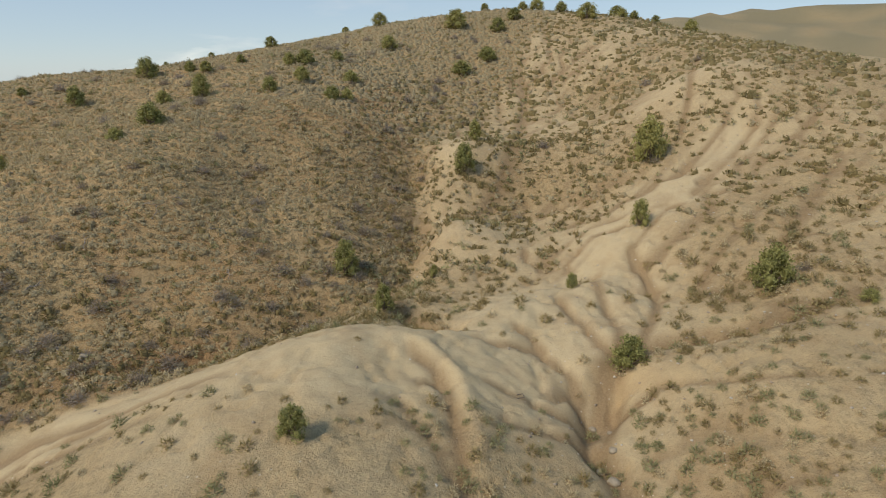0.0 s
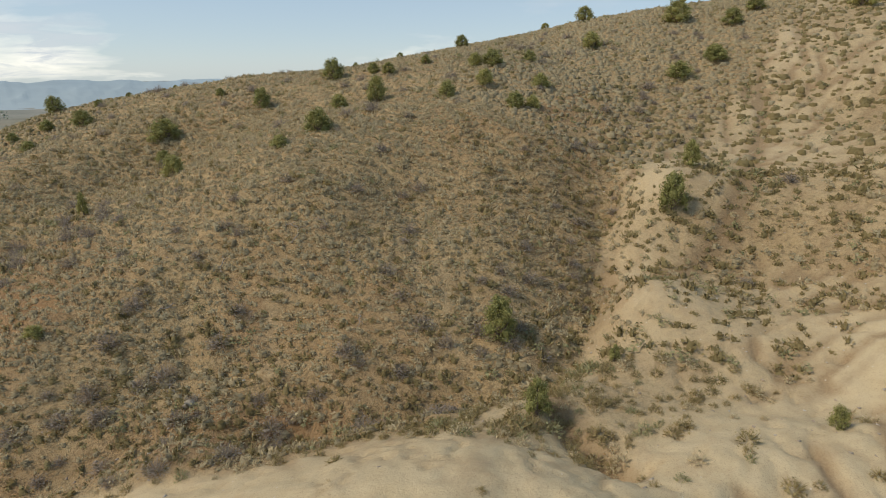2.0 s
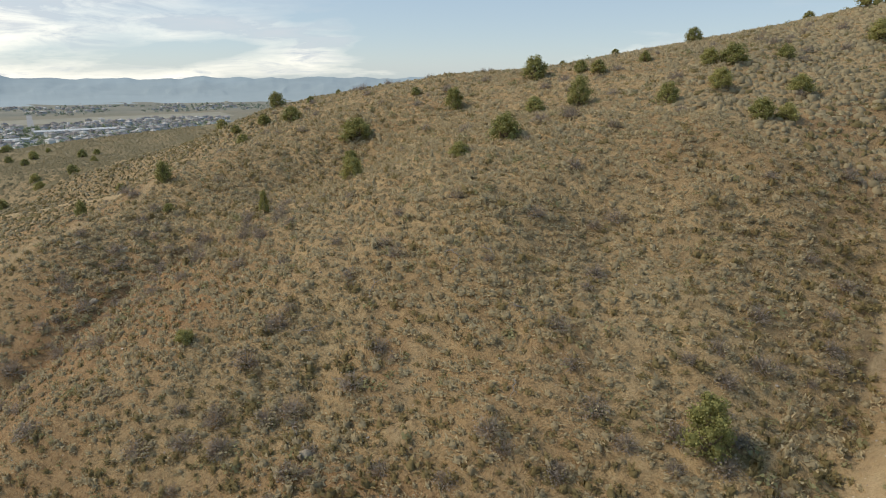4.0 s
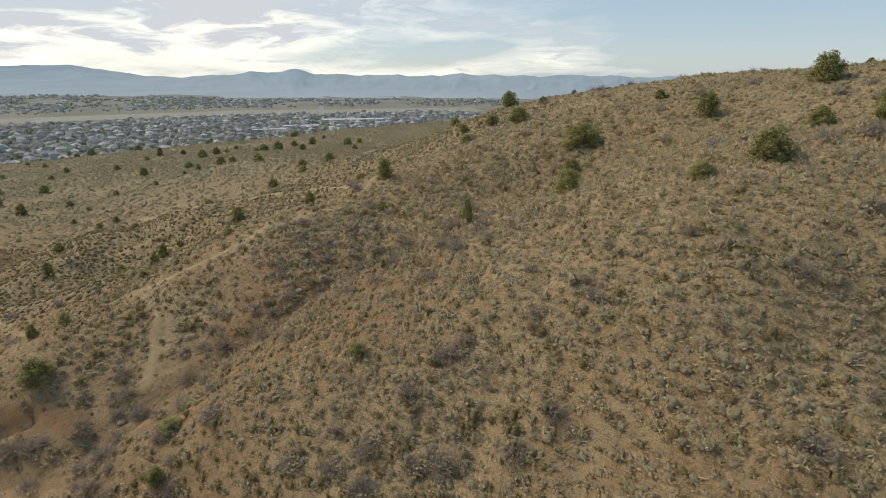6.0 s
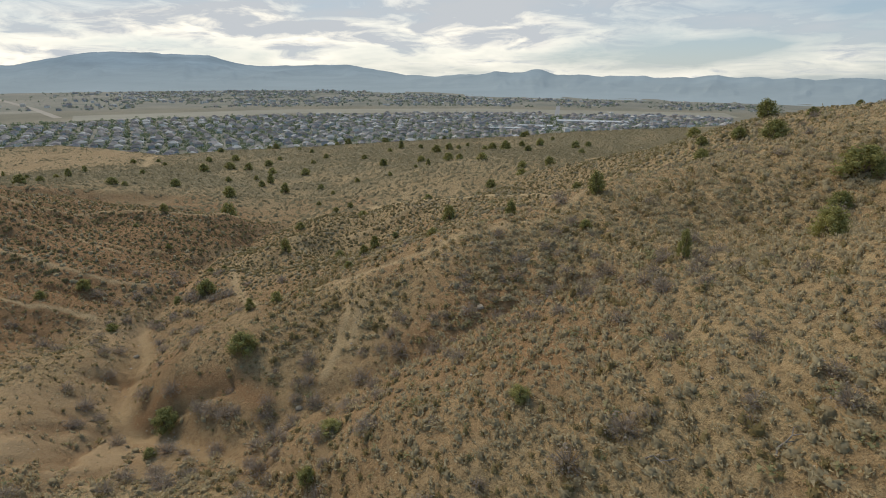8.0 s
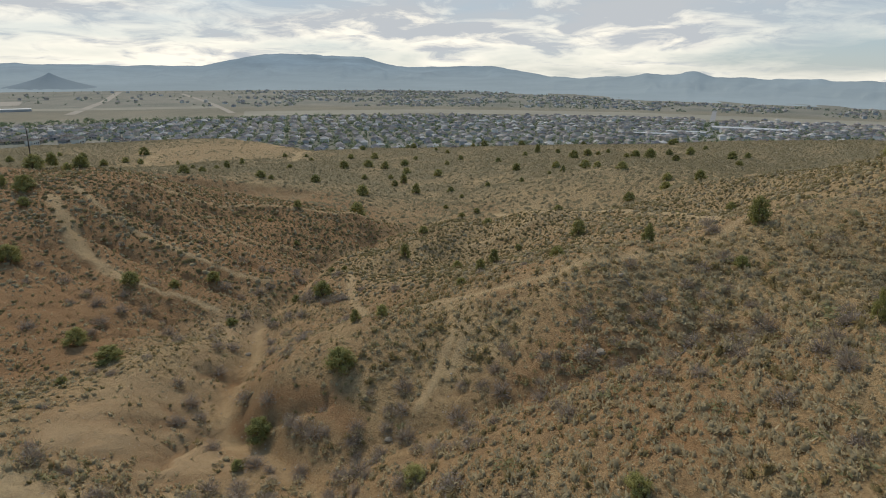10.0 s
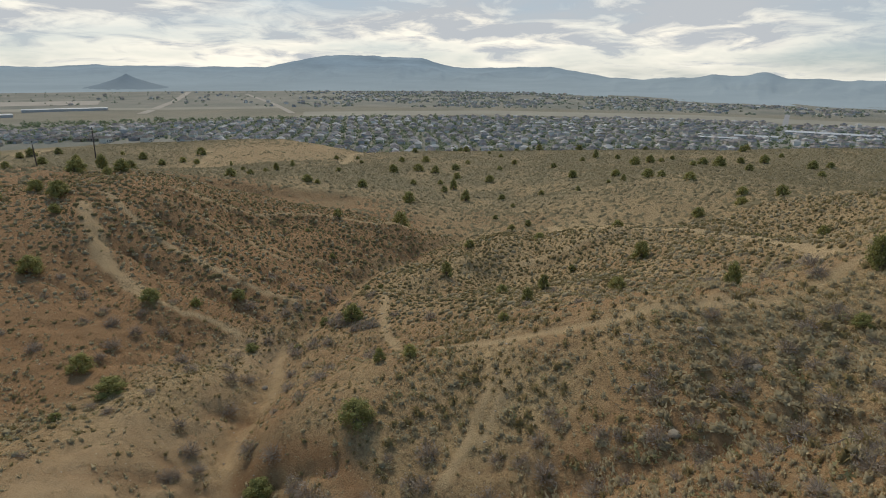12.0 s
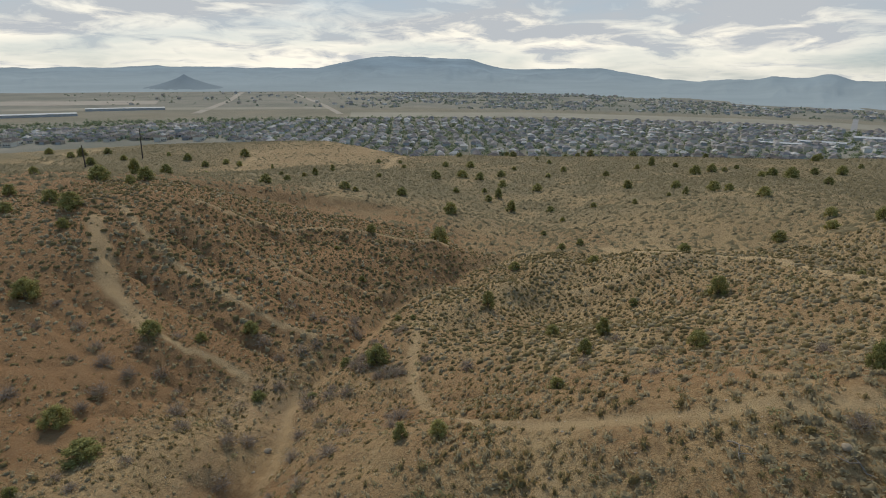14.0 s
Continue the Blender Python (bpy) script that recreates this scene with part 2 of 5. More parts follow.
# ---- the land: its crests, washes and slopes in plan, with heights ----
LAND = {
    "fork_spur": [(-54.1, 5.9, 4.9), (-54, 10.3, 6.9), (-52.3, 9.4, 6.4), (-47.8, 6.7, 5.7)],
    "bench_nose": [(-91.1, 5.9, 2.4), (-98, 8, 1), (-104.9, 9.2, 1.8)],
    "bench_draw": [(-78.9, 3.6, 0.6), (-84, 9.5, 0.8), (-91.2, 8.6, -0.4), (-92.7, 19.6, 2.2)],
    "bench_side": [(-77.1, 1.2, 2.1), (-87.7, -10.2, 2.6), (-94.7, -6.9, 0.7)],
    "upper_bench": [(-94.9, 44.1, 7.6), (-87, 37, 8.9), (-103.2, 20.7, 4.5), (-76.5, 47.1, 14.6)],
    "main_wash": [(-2, 72, 20.4), (-5, 62, 17.8), (-4.5, 56, 13.8), (-3.8, 51, 13.1), (-3.5, 46, 10.6), (-3.5, 41, 10.1), (-5.5, 36.5, 9.8), (-9.5, 35, 9), (-13.5, 31.5, 8.9), (-16.5, 30, 8), (-20.4, 29, 8.8), (-22.5, 27.5, 8.7), (-25.5, 25, 7.6), (-30, 21, 6.2), (-34, 17.8, 5.2), (-38, 14.8, 4.4), (-40.5, 12.5, 3.8), (-42.5, 9, 3.2), (-43.6, 5.2, 2.6), (-47.5, 2.2, 2.4), (-50.5, 1, 2.3), (-54.5, 0.2, 2.3), (-59.5, -2.3, 2.1), (-65, -2.8, 2.2), (-70, -3, 2.1), (-76, -4, 1.6), (-82.3, -5.3, 0.6), (-88, -5, 0.7), (-96, -4, 0), (-104, -3, -0.6), (-112, -1, -1)],
    "west_draw": [(-44, 40, 14), (-46.5, 36, 12.3), (-46.5, 32.5, 11), (-44.6, 28.6, 9.9), (-44.4, 24.6, 8), (-43.4, 20.8, 6.6), (-42.7, 17.2, 5.2), (-41.4, 14.6, 4.2)],
    "front_wash": [(22, 29.5, 13.2), (15.7, 28, 11.8), (11.4, 28.3, 11), (8, 27, 10.6), (7.5, 25, 8.6), (6.2, 23, 9.2), (7, 20, 8.6), (8, 15, 8.2), (9, 8, 7.6), (10, 0, 7)],
    "inner_wash": [(-4, 34, 10.8), (-2.5, 32, 10.1), (-0.5, 30.3, 10.5)],
    "east_swale": [(16, 40, 14.5), (12.5, 37.5, 12.1), (9, 35.5, 12.2), (6, 36.5, 10.7), (2.5, 37.5, 10.1), (-1, 38.7, 10.4)],
    "valley_draw": [(-64, 33, 11.4), (-70, 24, 7.8), (-75, 17, 5.1), (-80, 11, 2.2), (-88, 4, 1.1), (-96, -2, -0.7)],
    "buff_crest": [(-27, 17, 7.2), (-22, 20, 7.3), (-18.5, 21.5, 8.8), (-15, 23.3, 10.1), (-12.5, 24.3, 11), (-9, 24.7, 12), (-5.2, 24.8, 12.8), (-2.5, 26.2, 12.3), (0, 27.5, 11.6), (3.3, 31, 11.3), (5.5, 33, 11.4), (8.5, 36.5, 10.6), (11, 39.9, 12.5), (14, 42.5, 14.1), (19, 47, 16.6), (23, 50, 18.3)],
    "badlands": [(-3, 24, 11.6), (0, 23.5, 11.2), (2.5, 25, 10.5), (5, 30, 10.5), (8, 33, 11.1), (11, 35.5, 11.2)],
    "upper_spur": [(-1, 45, 13.3), (3, 49, 12.3), (6, 50.7, 12.5), (10, 53.3, 15.2), (13, 55.5, 17.3), (17.5, 61, 20.2), (22, 66, 22.8)],
    "knob_spur": [(-2, 50, 12.4), (-1.5, 54, 15.4), (-0.5, 58, 17.8), (1, 64, 17.8)],
    "trail_spur": [(-62, 38, 14.6), (-57, 33, 13.4), (-55.5, 28, 13.3), (-55, 24, 11), (-53.5, 20.5, 10), (-50.5, 18.5, 7.9), (-48, 16, 6.3), (-46, 13.5, 5.8)],
    "west_spur": [(-70, 50, 16.1), (-75, 40, 10.4), (-83, 33, 8), (-92, 28, 5), (-103, 23, 4.1)],
    "nose": [(-40, 30, 10.6), (-38, 25.5, 8.7), (-35.5, 22.5, 8.1), (-33, 20.5, 5.6)],
    "valley_bench": [(-56, 12.5, 6.8), (-60, 8, 3.9), (-65, 5, 3.3), (-70, 3, 2.7), (-77, 3, 1.9), (-84, 4, 2.8)],
    "south_hill": [(-58, -52, 11.8), (-72, -46, 11.6), (-81, -40, 12.3), (-89, -45, 11), (-100, -52, 8.4)],
    "south_face": [(-79, -32, 11.6), (-75, -27, 9.9), (-74, -20, 6.5), (-73, -14, 5.3)],
    "south_chute": [(-70, -35, 11.2), (-65, -28.5, 9.1), (-63, -24.5, 7.1), (-60, -18.8, 5.6), (-60, -12, 4.4)],
    "south_foot": [(-42, -12, 4.5), (-48, -15.5, 5), (-54, -15.5, 5.1), (-58, -10, 3.3), (-62, -8.5, 3.3)],
    "near_bank": [(-37, -1, 5.7), (-42, -1.8, 4.7), (-46, -2.6, 4.3), (-50, -3.2, 4.1), (-54, -4.2, 3.6)],
    "near_hollow": [(-38, -8, 5.8), (-44, -7.5, 4.7), (-50, -8, 4.1), (-56, -6.5, 2.3)],
    "bowl_rim": [(-86, -22, 5.3), (-91, -19, 4.5), (-96, -12, 2.9), (-102, -7, 1.3)],
    "bowl": [(-98, -32, 6.5), (-108, -24, 2.4), (-118, -18, -0.3)],
    "hill_low": [(-9, 38.5, 10.4), (-13, 36.5, 9.9), (-16, 35, 10.5), (-20, 36, 10.8), (-25, 32, 9.1), (-30, 32, 10.9), (-34, 29.5, 10.7), (-38, 33, 11.5)],
    "hill_mid": [(-8, 45, 12.3), (-12, 46, 14.3), (-17, 47.5, 14.9), (-22, 43, 16.1), (-27, 42, 16.3), (-30.5, 37, 13.8), (-35, 40, 14.6), (-40, 38, 13.7), (-48, 46, 14.5)],
    "hill_up": [(-10, 58, 18.6), (-18, 58, 21.1), (-24, 51, 19.2), (-30, 51, 19.7), (-38, 48, 17.8), (-47, 52, 16.5), (-55, 48, 17.5)],
    "hill_high": [(-14, 74, 24.5), (-22, 72, 25.4), (-28, 64, 22.8), (-42, 65, 22.5), (-53, 60, 21.5), (-66, 62, 20.8)],
    "hill_top": [(50, 86, 27), (38, 94, 29.8), (28, 104, 33), (14, 116, 35.5), (3, 118, 35.7), (-14, 112, 33.2), (-29, 98, 29.4), (-40, 88, 26.7), (-50, 82, 25.2), (-60, 77, 24.4), (-75, 70, 22.2), (-88, 66, 19), (-105, 64, 13.7)],
    "hill_back": [(60, 110, 25), (20, 140, 33), (-10, 138, 32), (-40, 112, 26.5), (-62, 98, 21.5), (-85, 86, 16), (-115, 82, 9.1)],
    "east_face": [(16, 34, 11.8), (20, 32, 13.4), (23, 40, 15.7), (30, 40, 17.5), (30, 52, 21)],
    "east_up": [(24, 62, 24.1), (12, 67, 19.2), (9, 77, 22), (10, 92, 28.6), (22, 84, 27.8), (36, 72, 27)],
    "under": [(2.4, 21, 10.4), (-2, 20, 11.6), (-5.7, 18, 12.2), (-8.3, 17.6, 12), (-12, 19.4, 11.7), (-6, 5, 11), (-20, 5, 8.6)],
    "flat_east": [(14, 22.5, 11.8), (11, 24, 10.8), (18, 26, 12.7), (22, 22, 12.6), (14, 15, 11), (30, 10, 12), (35, 28, 15)],
    "far_slope": [(-82, 46, 11.3), (-90, 36, 7.9), (-103, 31, 5), (-112, 44, 8.3), (-117, 36, 4), (-128, 45, 6.5)],
    "plain": [(-107, 12, 0.8), (-110, 6, 0.8), (-126, 21, 1.6), (-129, -20, -0.6), (-147, 37, 5), (-150, -14, -4.5), (-165, 10, -1.9), (-175, -45, -3.4), (-193, -30, -5.3), (-137, -37, 0.2), (-165, -82, -2.3), (-133, -70, 2.4), (-118, -44, 3.8), (-190, 40, 1.2), (-160, 70, 2.9)],
    "south": [(-40, -40, 9), (-20, -30, 9), (0, -30, 10), (30, -30, 11), (-30, -75, 11), (-60, -80, 11), (-105, -85, 7), (10, -75, 11), (50, -70, 12), (55, 40, 18)],
}
PALE_FLATS = [
    [(-34, 8), (-40, 5), (-44, 1), (-48, -2.5), (-53, -4), (-58, -4.5)],
    [(-60, -4.4), (-58.5, -5.6), (-55.7, -7.4), (-52.4, -8.2), (-46.8, -4), (-42, -1.1), (-38.7, 0)],
]
RED_BANK = [(-44.6, 4.6), (-45.4, 6.3), (-45.6, 7.8), (-45.9, 9.8), (-45.2, 11.8), (-43.8, 13.6)]
TRAILS = [
    (0.9, 0.42, [(-38, 14.5), (-42.5, 8), (-44, 4.5), (-47.5, 2.6), (-50.5, 2), (-54, 1.2), (-59.5, -2), (-62.2, -2.8), (-66.6, -2.3), (-70.2, -2), (-76, -3.2), (-82.3, -5.3), (-87.4, -4), (-96.1, -2.7), (-103, -2)]),
    (0.85, 0.75, [(-79.5, -4), (-75.9, 1.1), (-69.5, 3.7), (-64.2, 6.2), (-60.6, 9.4), (-56.8, 13.6), (-55.5, 17.6), (-55.4, 21.1), (-55.5, 24), (-55.2, 26.7), (-55, 29.1), (-55.8, 31.7), (-57, 35.4), (-61, 40), (-68, 44)]),
    (1.7, 0.95, [(-116, 14), (-110, 17.5), (-105.5, 20.5), (-105, 23), (-105.7, 27), (-104, 32), (-100.3, 34.9), (-92.8, 37.5), (-85.2, 40.7), (-81, 42.2), (-74, 42.5), (-67, 42)]),
    (1.2, 0.7, [(-95.7, 12.4), (-96.2, 15.1), (-97.6, 19.1), (-99.7, 22.3), (-104, 25)]),
    (1.0, 0.5, [(-61, 27.2), (-58.8, 27.9), (-57.2, 29.6), (-56.3, 31.3), (-56, 34)]),
    (2.4, 0.9, [(-203, -72), (-242, -88), (-257, -85), (-253, -64)]),
    (2.6, 0.9, [(-155, -186), (-173, -200), (-187, -209), (-215, -205)]),
    (2.4, 0.9, [(-185, -120), (-200, -132), (-222, -141), (-226, -152)]),
    (0.55, 0.3, [(-18.2, 50), (-17.2, 48), (-15.8, 45), (-14.4, 42.4), (-13.2, 40.4), (-12.3, 39.1)]),
    (0.55, 0.3, [(-15.4, 49), (-14.4, 46.7), (-13.4, 44), (-12.6, 41.4), (-11, 39.2)]),
    (0.9, 0.5, [(-22.9, 39.2), (-22.2, 37), (-21.2, 35.2), (-20.4, 34.1), (-19.4, 33)]),
    (0.7, 0.75, [(-51.4, 19.2), (-49.3, 18.7), (-46.8, 18.6), (-44.9, 18.1)]),
    (0.6, 0.75, [(-50.9, 20), (-49.2, 19.8), (-47.4, 19.5)]),
    (1.5, 0.75, [(-69.4, -34), (-67.4, -31.2), (-64.9, -27.4), (-63.2, -24.6), (-61.5, -20), (-60.2, -16)]),
    (0.7, 0.85, [(-60.2, -16), (-60.1, -12.5), (-60.9, -9.2), (-60.7, -7.1)]),
    (0.6, 0.85, [(-73.1, -34.8), (-70.8, -29.4), (-69.5, -24.8), (-68.6, -20.4), (-68.3, -17.1), (-68, -13.1), (-68.1, -10), (-68.8, -6.2)]),
    (0.7, 0.85, [(-79, -30), (-81.1, -28.7), (-84.1, -26.3), (-88.4, -24.5), (-93.7, -20.9), (-97.3, -15.6), (-99.2, -11.1), (-103.6, -7.5)]),
    (0.5, 0.7, [(-75.5, -29.9), (-76.2, -25.1), (-77.7, -21.8), (-77.9, -18.1), (-76.4, -12.6)]),
    (0.5, 0.6, [(-79.6, -18.7), (-78.9, -12.8), (-83, -9.4), (-84.2, -7)]),
    (1.2, 0.55, [(19.5, 25.2), (18.4, 24.9), (15.3, 24.3), (12.7, 24.7), (9.9, 25.5), (8.7, 25.9)]),
]
# sharp pale ribs standing out of the eroded slopes: lift, half width, line
SPURS = [
    (0.45, 1.3, [(-71.9, -37.2), (-67, -31.4), (-64.1, -27.4), (-62.6, -24.7), (-61.3, -20), (-60, -16), (-60.1, -12.5), (-60.9, -9.2), (-60.7, -7.1)]),
    (0.65, 1.0, [(-73.1, -34.8), (-70.8, -29.4), (-69.5, -24.8), (-68.6, -20.4), (-68.3, -17.1), (-68, -13.1), (-68.1, -10), (-68.8, -6.2)]),
    (0.95, 1.5, [(-79, -30), (-81.1, -28.7), (-84.1, -26.3), (-88.4, -24.5), (-93.7, -20.9), (-97.3, -15.6), (-99.2, -11.1), (-103.6, -7.5)]),
    (0.50, 0.9, [(-75.5, -29.9), (-76.2, -25.1), (-77.7, -21.8), (-77.9, -18.1), (-76.4, -12.6)]),
    (0.50, 0.9, [(-79.6, -18.7), (-78.9, -12.8), (-83, -9.4), (-84.2, -7)]),
    (0.55, 1.6, [(-110, 17.5), (-105.5, 20.5), (-105, 23), (-105.7, 27), (-104, 32), (-100.3, 34.9), (-92.8, 37.5), (-85.2, 40.7), (-81, 42.2)]),
    (0.70, 1.1, [(-95.7, 12.4), (-96.2, 15.1), (-97.6, 19.1), (-99.7, 22.3), (-104, 25)]),
    (0.55, 1.3, [(-67.4, 28.6), (-61.6, 31), (-58.4, 32.2), (-56, 33.5)]),
    (0.30, 0.4, [(-51.4, 19.2), (-49.3, 18.7), (-46.8, 18.6), (-44.9, 18.1)]),
    (0.30, 0.4, [(-50.9, 20), (-49.2, 19.8), (-47.4, 19.5)]),
    (0.25, 1.8, [(-60, -4.4), (-58.5, -5.6), (-55.7, -7.4), (-52.4, -8.2), (-46.8, -4), (-42, -1.1), (-38.7, 0)]),
    (0.20, 0.9, [(-49.4, 1), (-48, -0.5), (-46.6, -1.4)]),
    (0.20, 0.9, [(-42.3, 2.6), (-42.6, 0.3), (-40.7, -0.4)]),
    (0.50, 0.9, [(22.2, 38.7), (19.3, 36.6), (16.1, 34), (14.6, 31)]),
    (0.40, 0.9, [(23.2, 32.9), (19.9, 31.3), (16.7, 29.3)]),
    (0.50, 0.7, [(-1.6, 25.6), (-0.4, 24.6), (0.5, 23), (0.9, 20.8), (1.2, 18.5)]),
]
# small rills and channels: depth, half width, line
RILLS = [
    (0.8, 0.50, [(-2.9, 26), (-1.9, 24.9), (-1.1, 24.3), (-0.4, 22.9), (0, 21.1), (0.3, 18.7), (0.6, 16)]),
    (0.6, 0.45, [(0.4, 28.3), (2.5, 28.2), (4.2, 28.4), (5.1, 27.5), (5.9, 26.7), (6.5, 25.6)]),
    (0.45, 0.40, [(1, 24.4), (1.8, 24.1), (3.3, 23.8), (4.4, 23.7), (5.8, 23.4)]),
    (0.40, 0.40, [(1.8, 22.1), (2.5, 21.4), (4.1, 21.7), (5.6, 22)]),
    (1.0, 0.50, [(5.5, 26.1), (6.2, 25.2), (6.6, 24.3), (6.3, 22.8), (6.1, 21.3)]),
    (0.9, 0.55, [(8.6, 27.4), (8.5, 26.3), (8.2, 24.9), (7.1, 22.7), (6.5, 21.4)]),
    (0.6, 0.45, [(6.1, 35.1), (6.7, 32), (7.4, 30.5), (7.9, 28.5), (8.6, 27.6)]),
    (0.7, 0.50, [(9.6, 38.6), (9.1, 35.6), (9.1, 32.6), (9.3, 29.6), (8.9, 27.9)]),
    (0.8, 0.50, [(12.4, 39.6), (12.8, 37), (12.6, 33.3), (11.5, 30.8), (10.2, 28.4)]),
    (0.5, 0.40, [(3, 30.5), (4.2, 29.6), (4.8, 28.4)]),
    (0.3, 0.8, [(30.5, 45.8), (28.1, 43.3), (24.9, 39.9), (22.4, 37.1), (19, 33.6)]),
    (0.35, 0.35, [(16.8, 22.4), (14.5, 22.7), (12.5, 23.5), (10, 25)]),
    (0.4, 0.40, [(-2.9, 22.4), (-1.7, 20.3), (-0.7, 18.8), (0, 17.6)]),
    (0.5, 1.3, [(9, 83), (7.4, 69.4), (5.5, 59), (4.2, 53.8), (1.9, 49.8), (-1.6, 47.3)]),
    (0.3, 0.8, [(20, 47), (19.2, 44), (18.6, 41), (16.3, 39.4), (12.5, 37.3)]),
    (0.5, 0.50, [(29, 74), (24.5, 64), (22.8, 59), (20.5, 54)]),
    (0.6, 0.70, [(-96, -36), (-95, -26), (-92, -16), (-90, -8)]),
    (0.6, 0.70, [(-104, -38), (-104, -28), (-104, -18), (-106, -8)]),
    (0.6, 0.80, [(-65.5, -30), (-66, -24), (-65, -18), (-64.5, -12), (-64.5, -6.5)]),
    (0.6, 0.80, [(-73, -29), (-73.2, -22), (-72.3, -16), (-72, -9)]),
    (0.3, 0.6, [(-49.2, -1.8), (-50.5, -0.8), (-51.2, 0.6)]),
    (0.35, 0.6, [(-50.4, -9.1), (-46.1, -7.9), (-43.2, -8.3), (-40.9, -9)]),
    (0.9, 0.6, [(-45.2, 12.4), (-45, 10.4), (-44.4, 8.4), (-43.9, 6)]),
    (0.35, 0.6, [(-45, -14.5), (-47.2, -14.3), (-49.9, -12.9), (-52.3, -10.4)]),
    (0.25, 0.50, [(-40, -9), (-45, -7), (-50, -7), (-54, -5)]),
    (0.25, 0.50, [(-37.5, 4.4), (-40, 3.4), (-43.4, 3.6)]),
]
CUTS = [("main_wash", 0.8, 1.2), ("west_draw", 0.6, 1.1), ("front_wash", 0.7, 0.7), ("inner_wash", 0.8, 0.8), ("valley_draw", 0.4, 1.5)]

SPOTS = np.array([p for line in LAND.values() for p in line], float)
SX = SPOTS[:, :2] / 50.0


def kernel(d2):
    return 0.5 * d2 * np.log(d2 + 1e-12)


def solve_land():
    n = len(SX)
    d2 = ((SX[:, None] - SX[None]) ** 2).sum(2)
    A = np.zeros((n + 3, n + 3))
    A[:n, :n] = kernel(d2) + np.eye(n) * 0.0006
    A[:n, n], A[n, :n] = 1, 1
    A[:n, n + 1:], A[n + 1:, :n] = SX, SX.T
    return np.linalg.solve(A, np.r_[SPOTS[:, 2], 0, 0, 0])


WEIGHTS = solve_land()


def bent(x, y):
    """The smooth land through its crests and washes."""
    q = np.stack([np.ravel(x), np.ravel(y)], 1) / 50.0
    z = np.empty(len(q))
    for k in range(0, len(q), 40000):
        s = q[k:k + 40000]
        d2 = ((s[:, None, 0] - SX[None, :, 0]) ** 2 + (s[:, None, 1] - SX[None, :, 1]) ** 2)
        z[k:k + 40000] = kernel(d2) @ WEIGHTS[:-3] + WEIGHTS[-3] + s @ WEIGHTS[-2:]
    return z.reshape(np.shape(x))


VALLEY = -50.0


def outer(x, y):
    """The land far round: high desert hills, and to the west the wide valley floor."""
    dx, dy = x + 30.0, y - 20.0
    r = np.hypot(dx, dy) + 1e-6
    az = np.degrees(np.arctan2(-dx, dy))
    off = np.abs((az - 112.0 + 180) % 360 - 180)
    open_ = 1 - smooth(74, 88, off + 4 * fbm(x / 160, y / 160, 3, 5))
    open_ = np.maximum(open_, smooth(600, 1100, r) * smooth(4, 13, az) * (1 - smooth(100, 120, az)))
    brink = np.interp(az, (55, 80, 100, 115, 150), (3.0, -3.0, -7.0, -8.0, -8.0))
    start = np.interp(az, (60, 80, 116, 124, 150), (270, 235, 232, 290, 290))
    fall = smooth(start, start + 160, r)
    floor = brink + (VALLEY - brink) * fall + 0.8 * fbm(x / 120, y / 120, 3, 9) * (1 - fall)
    hills = 22 + 8 * fbm(x / 130, y / 130, 4, 3)
    north_east = smooth(14, 19, -az) * (1 - smooth(70, 95, -az)) * smooth(520, 1150, r) * (88 + 22 * fbm(x / 260, y / 260, 4, 2) - 26 * np.abs(fbm(x / 150, y / 150, 4, 6)))
    return floor * open_ + (hills + north_east) * (1 - open_)


def shape(x, y):
    x, y = np.asarray(x, float), np.asarray(y, float)
    core = smooth(-260, -185, x) * (1 - smooth(70, 130, x)) * smooth(-130, -80, y) * (1 - smooth(135, 190, y))
    inside = core > 0
    z = outer(x, y)
    if inside.any():
        zi = bent(x[inside], y[inside])
        z[inside] = zi * core[inside] + z[inside] * (1 - core[inside])
    return z


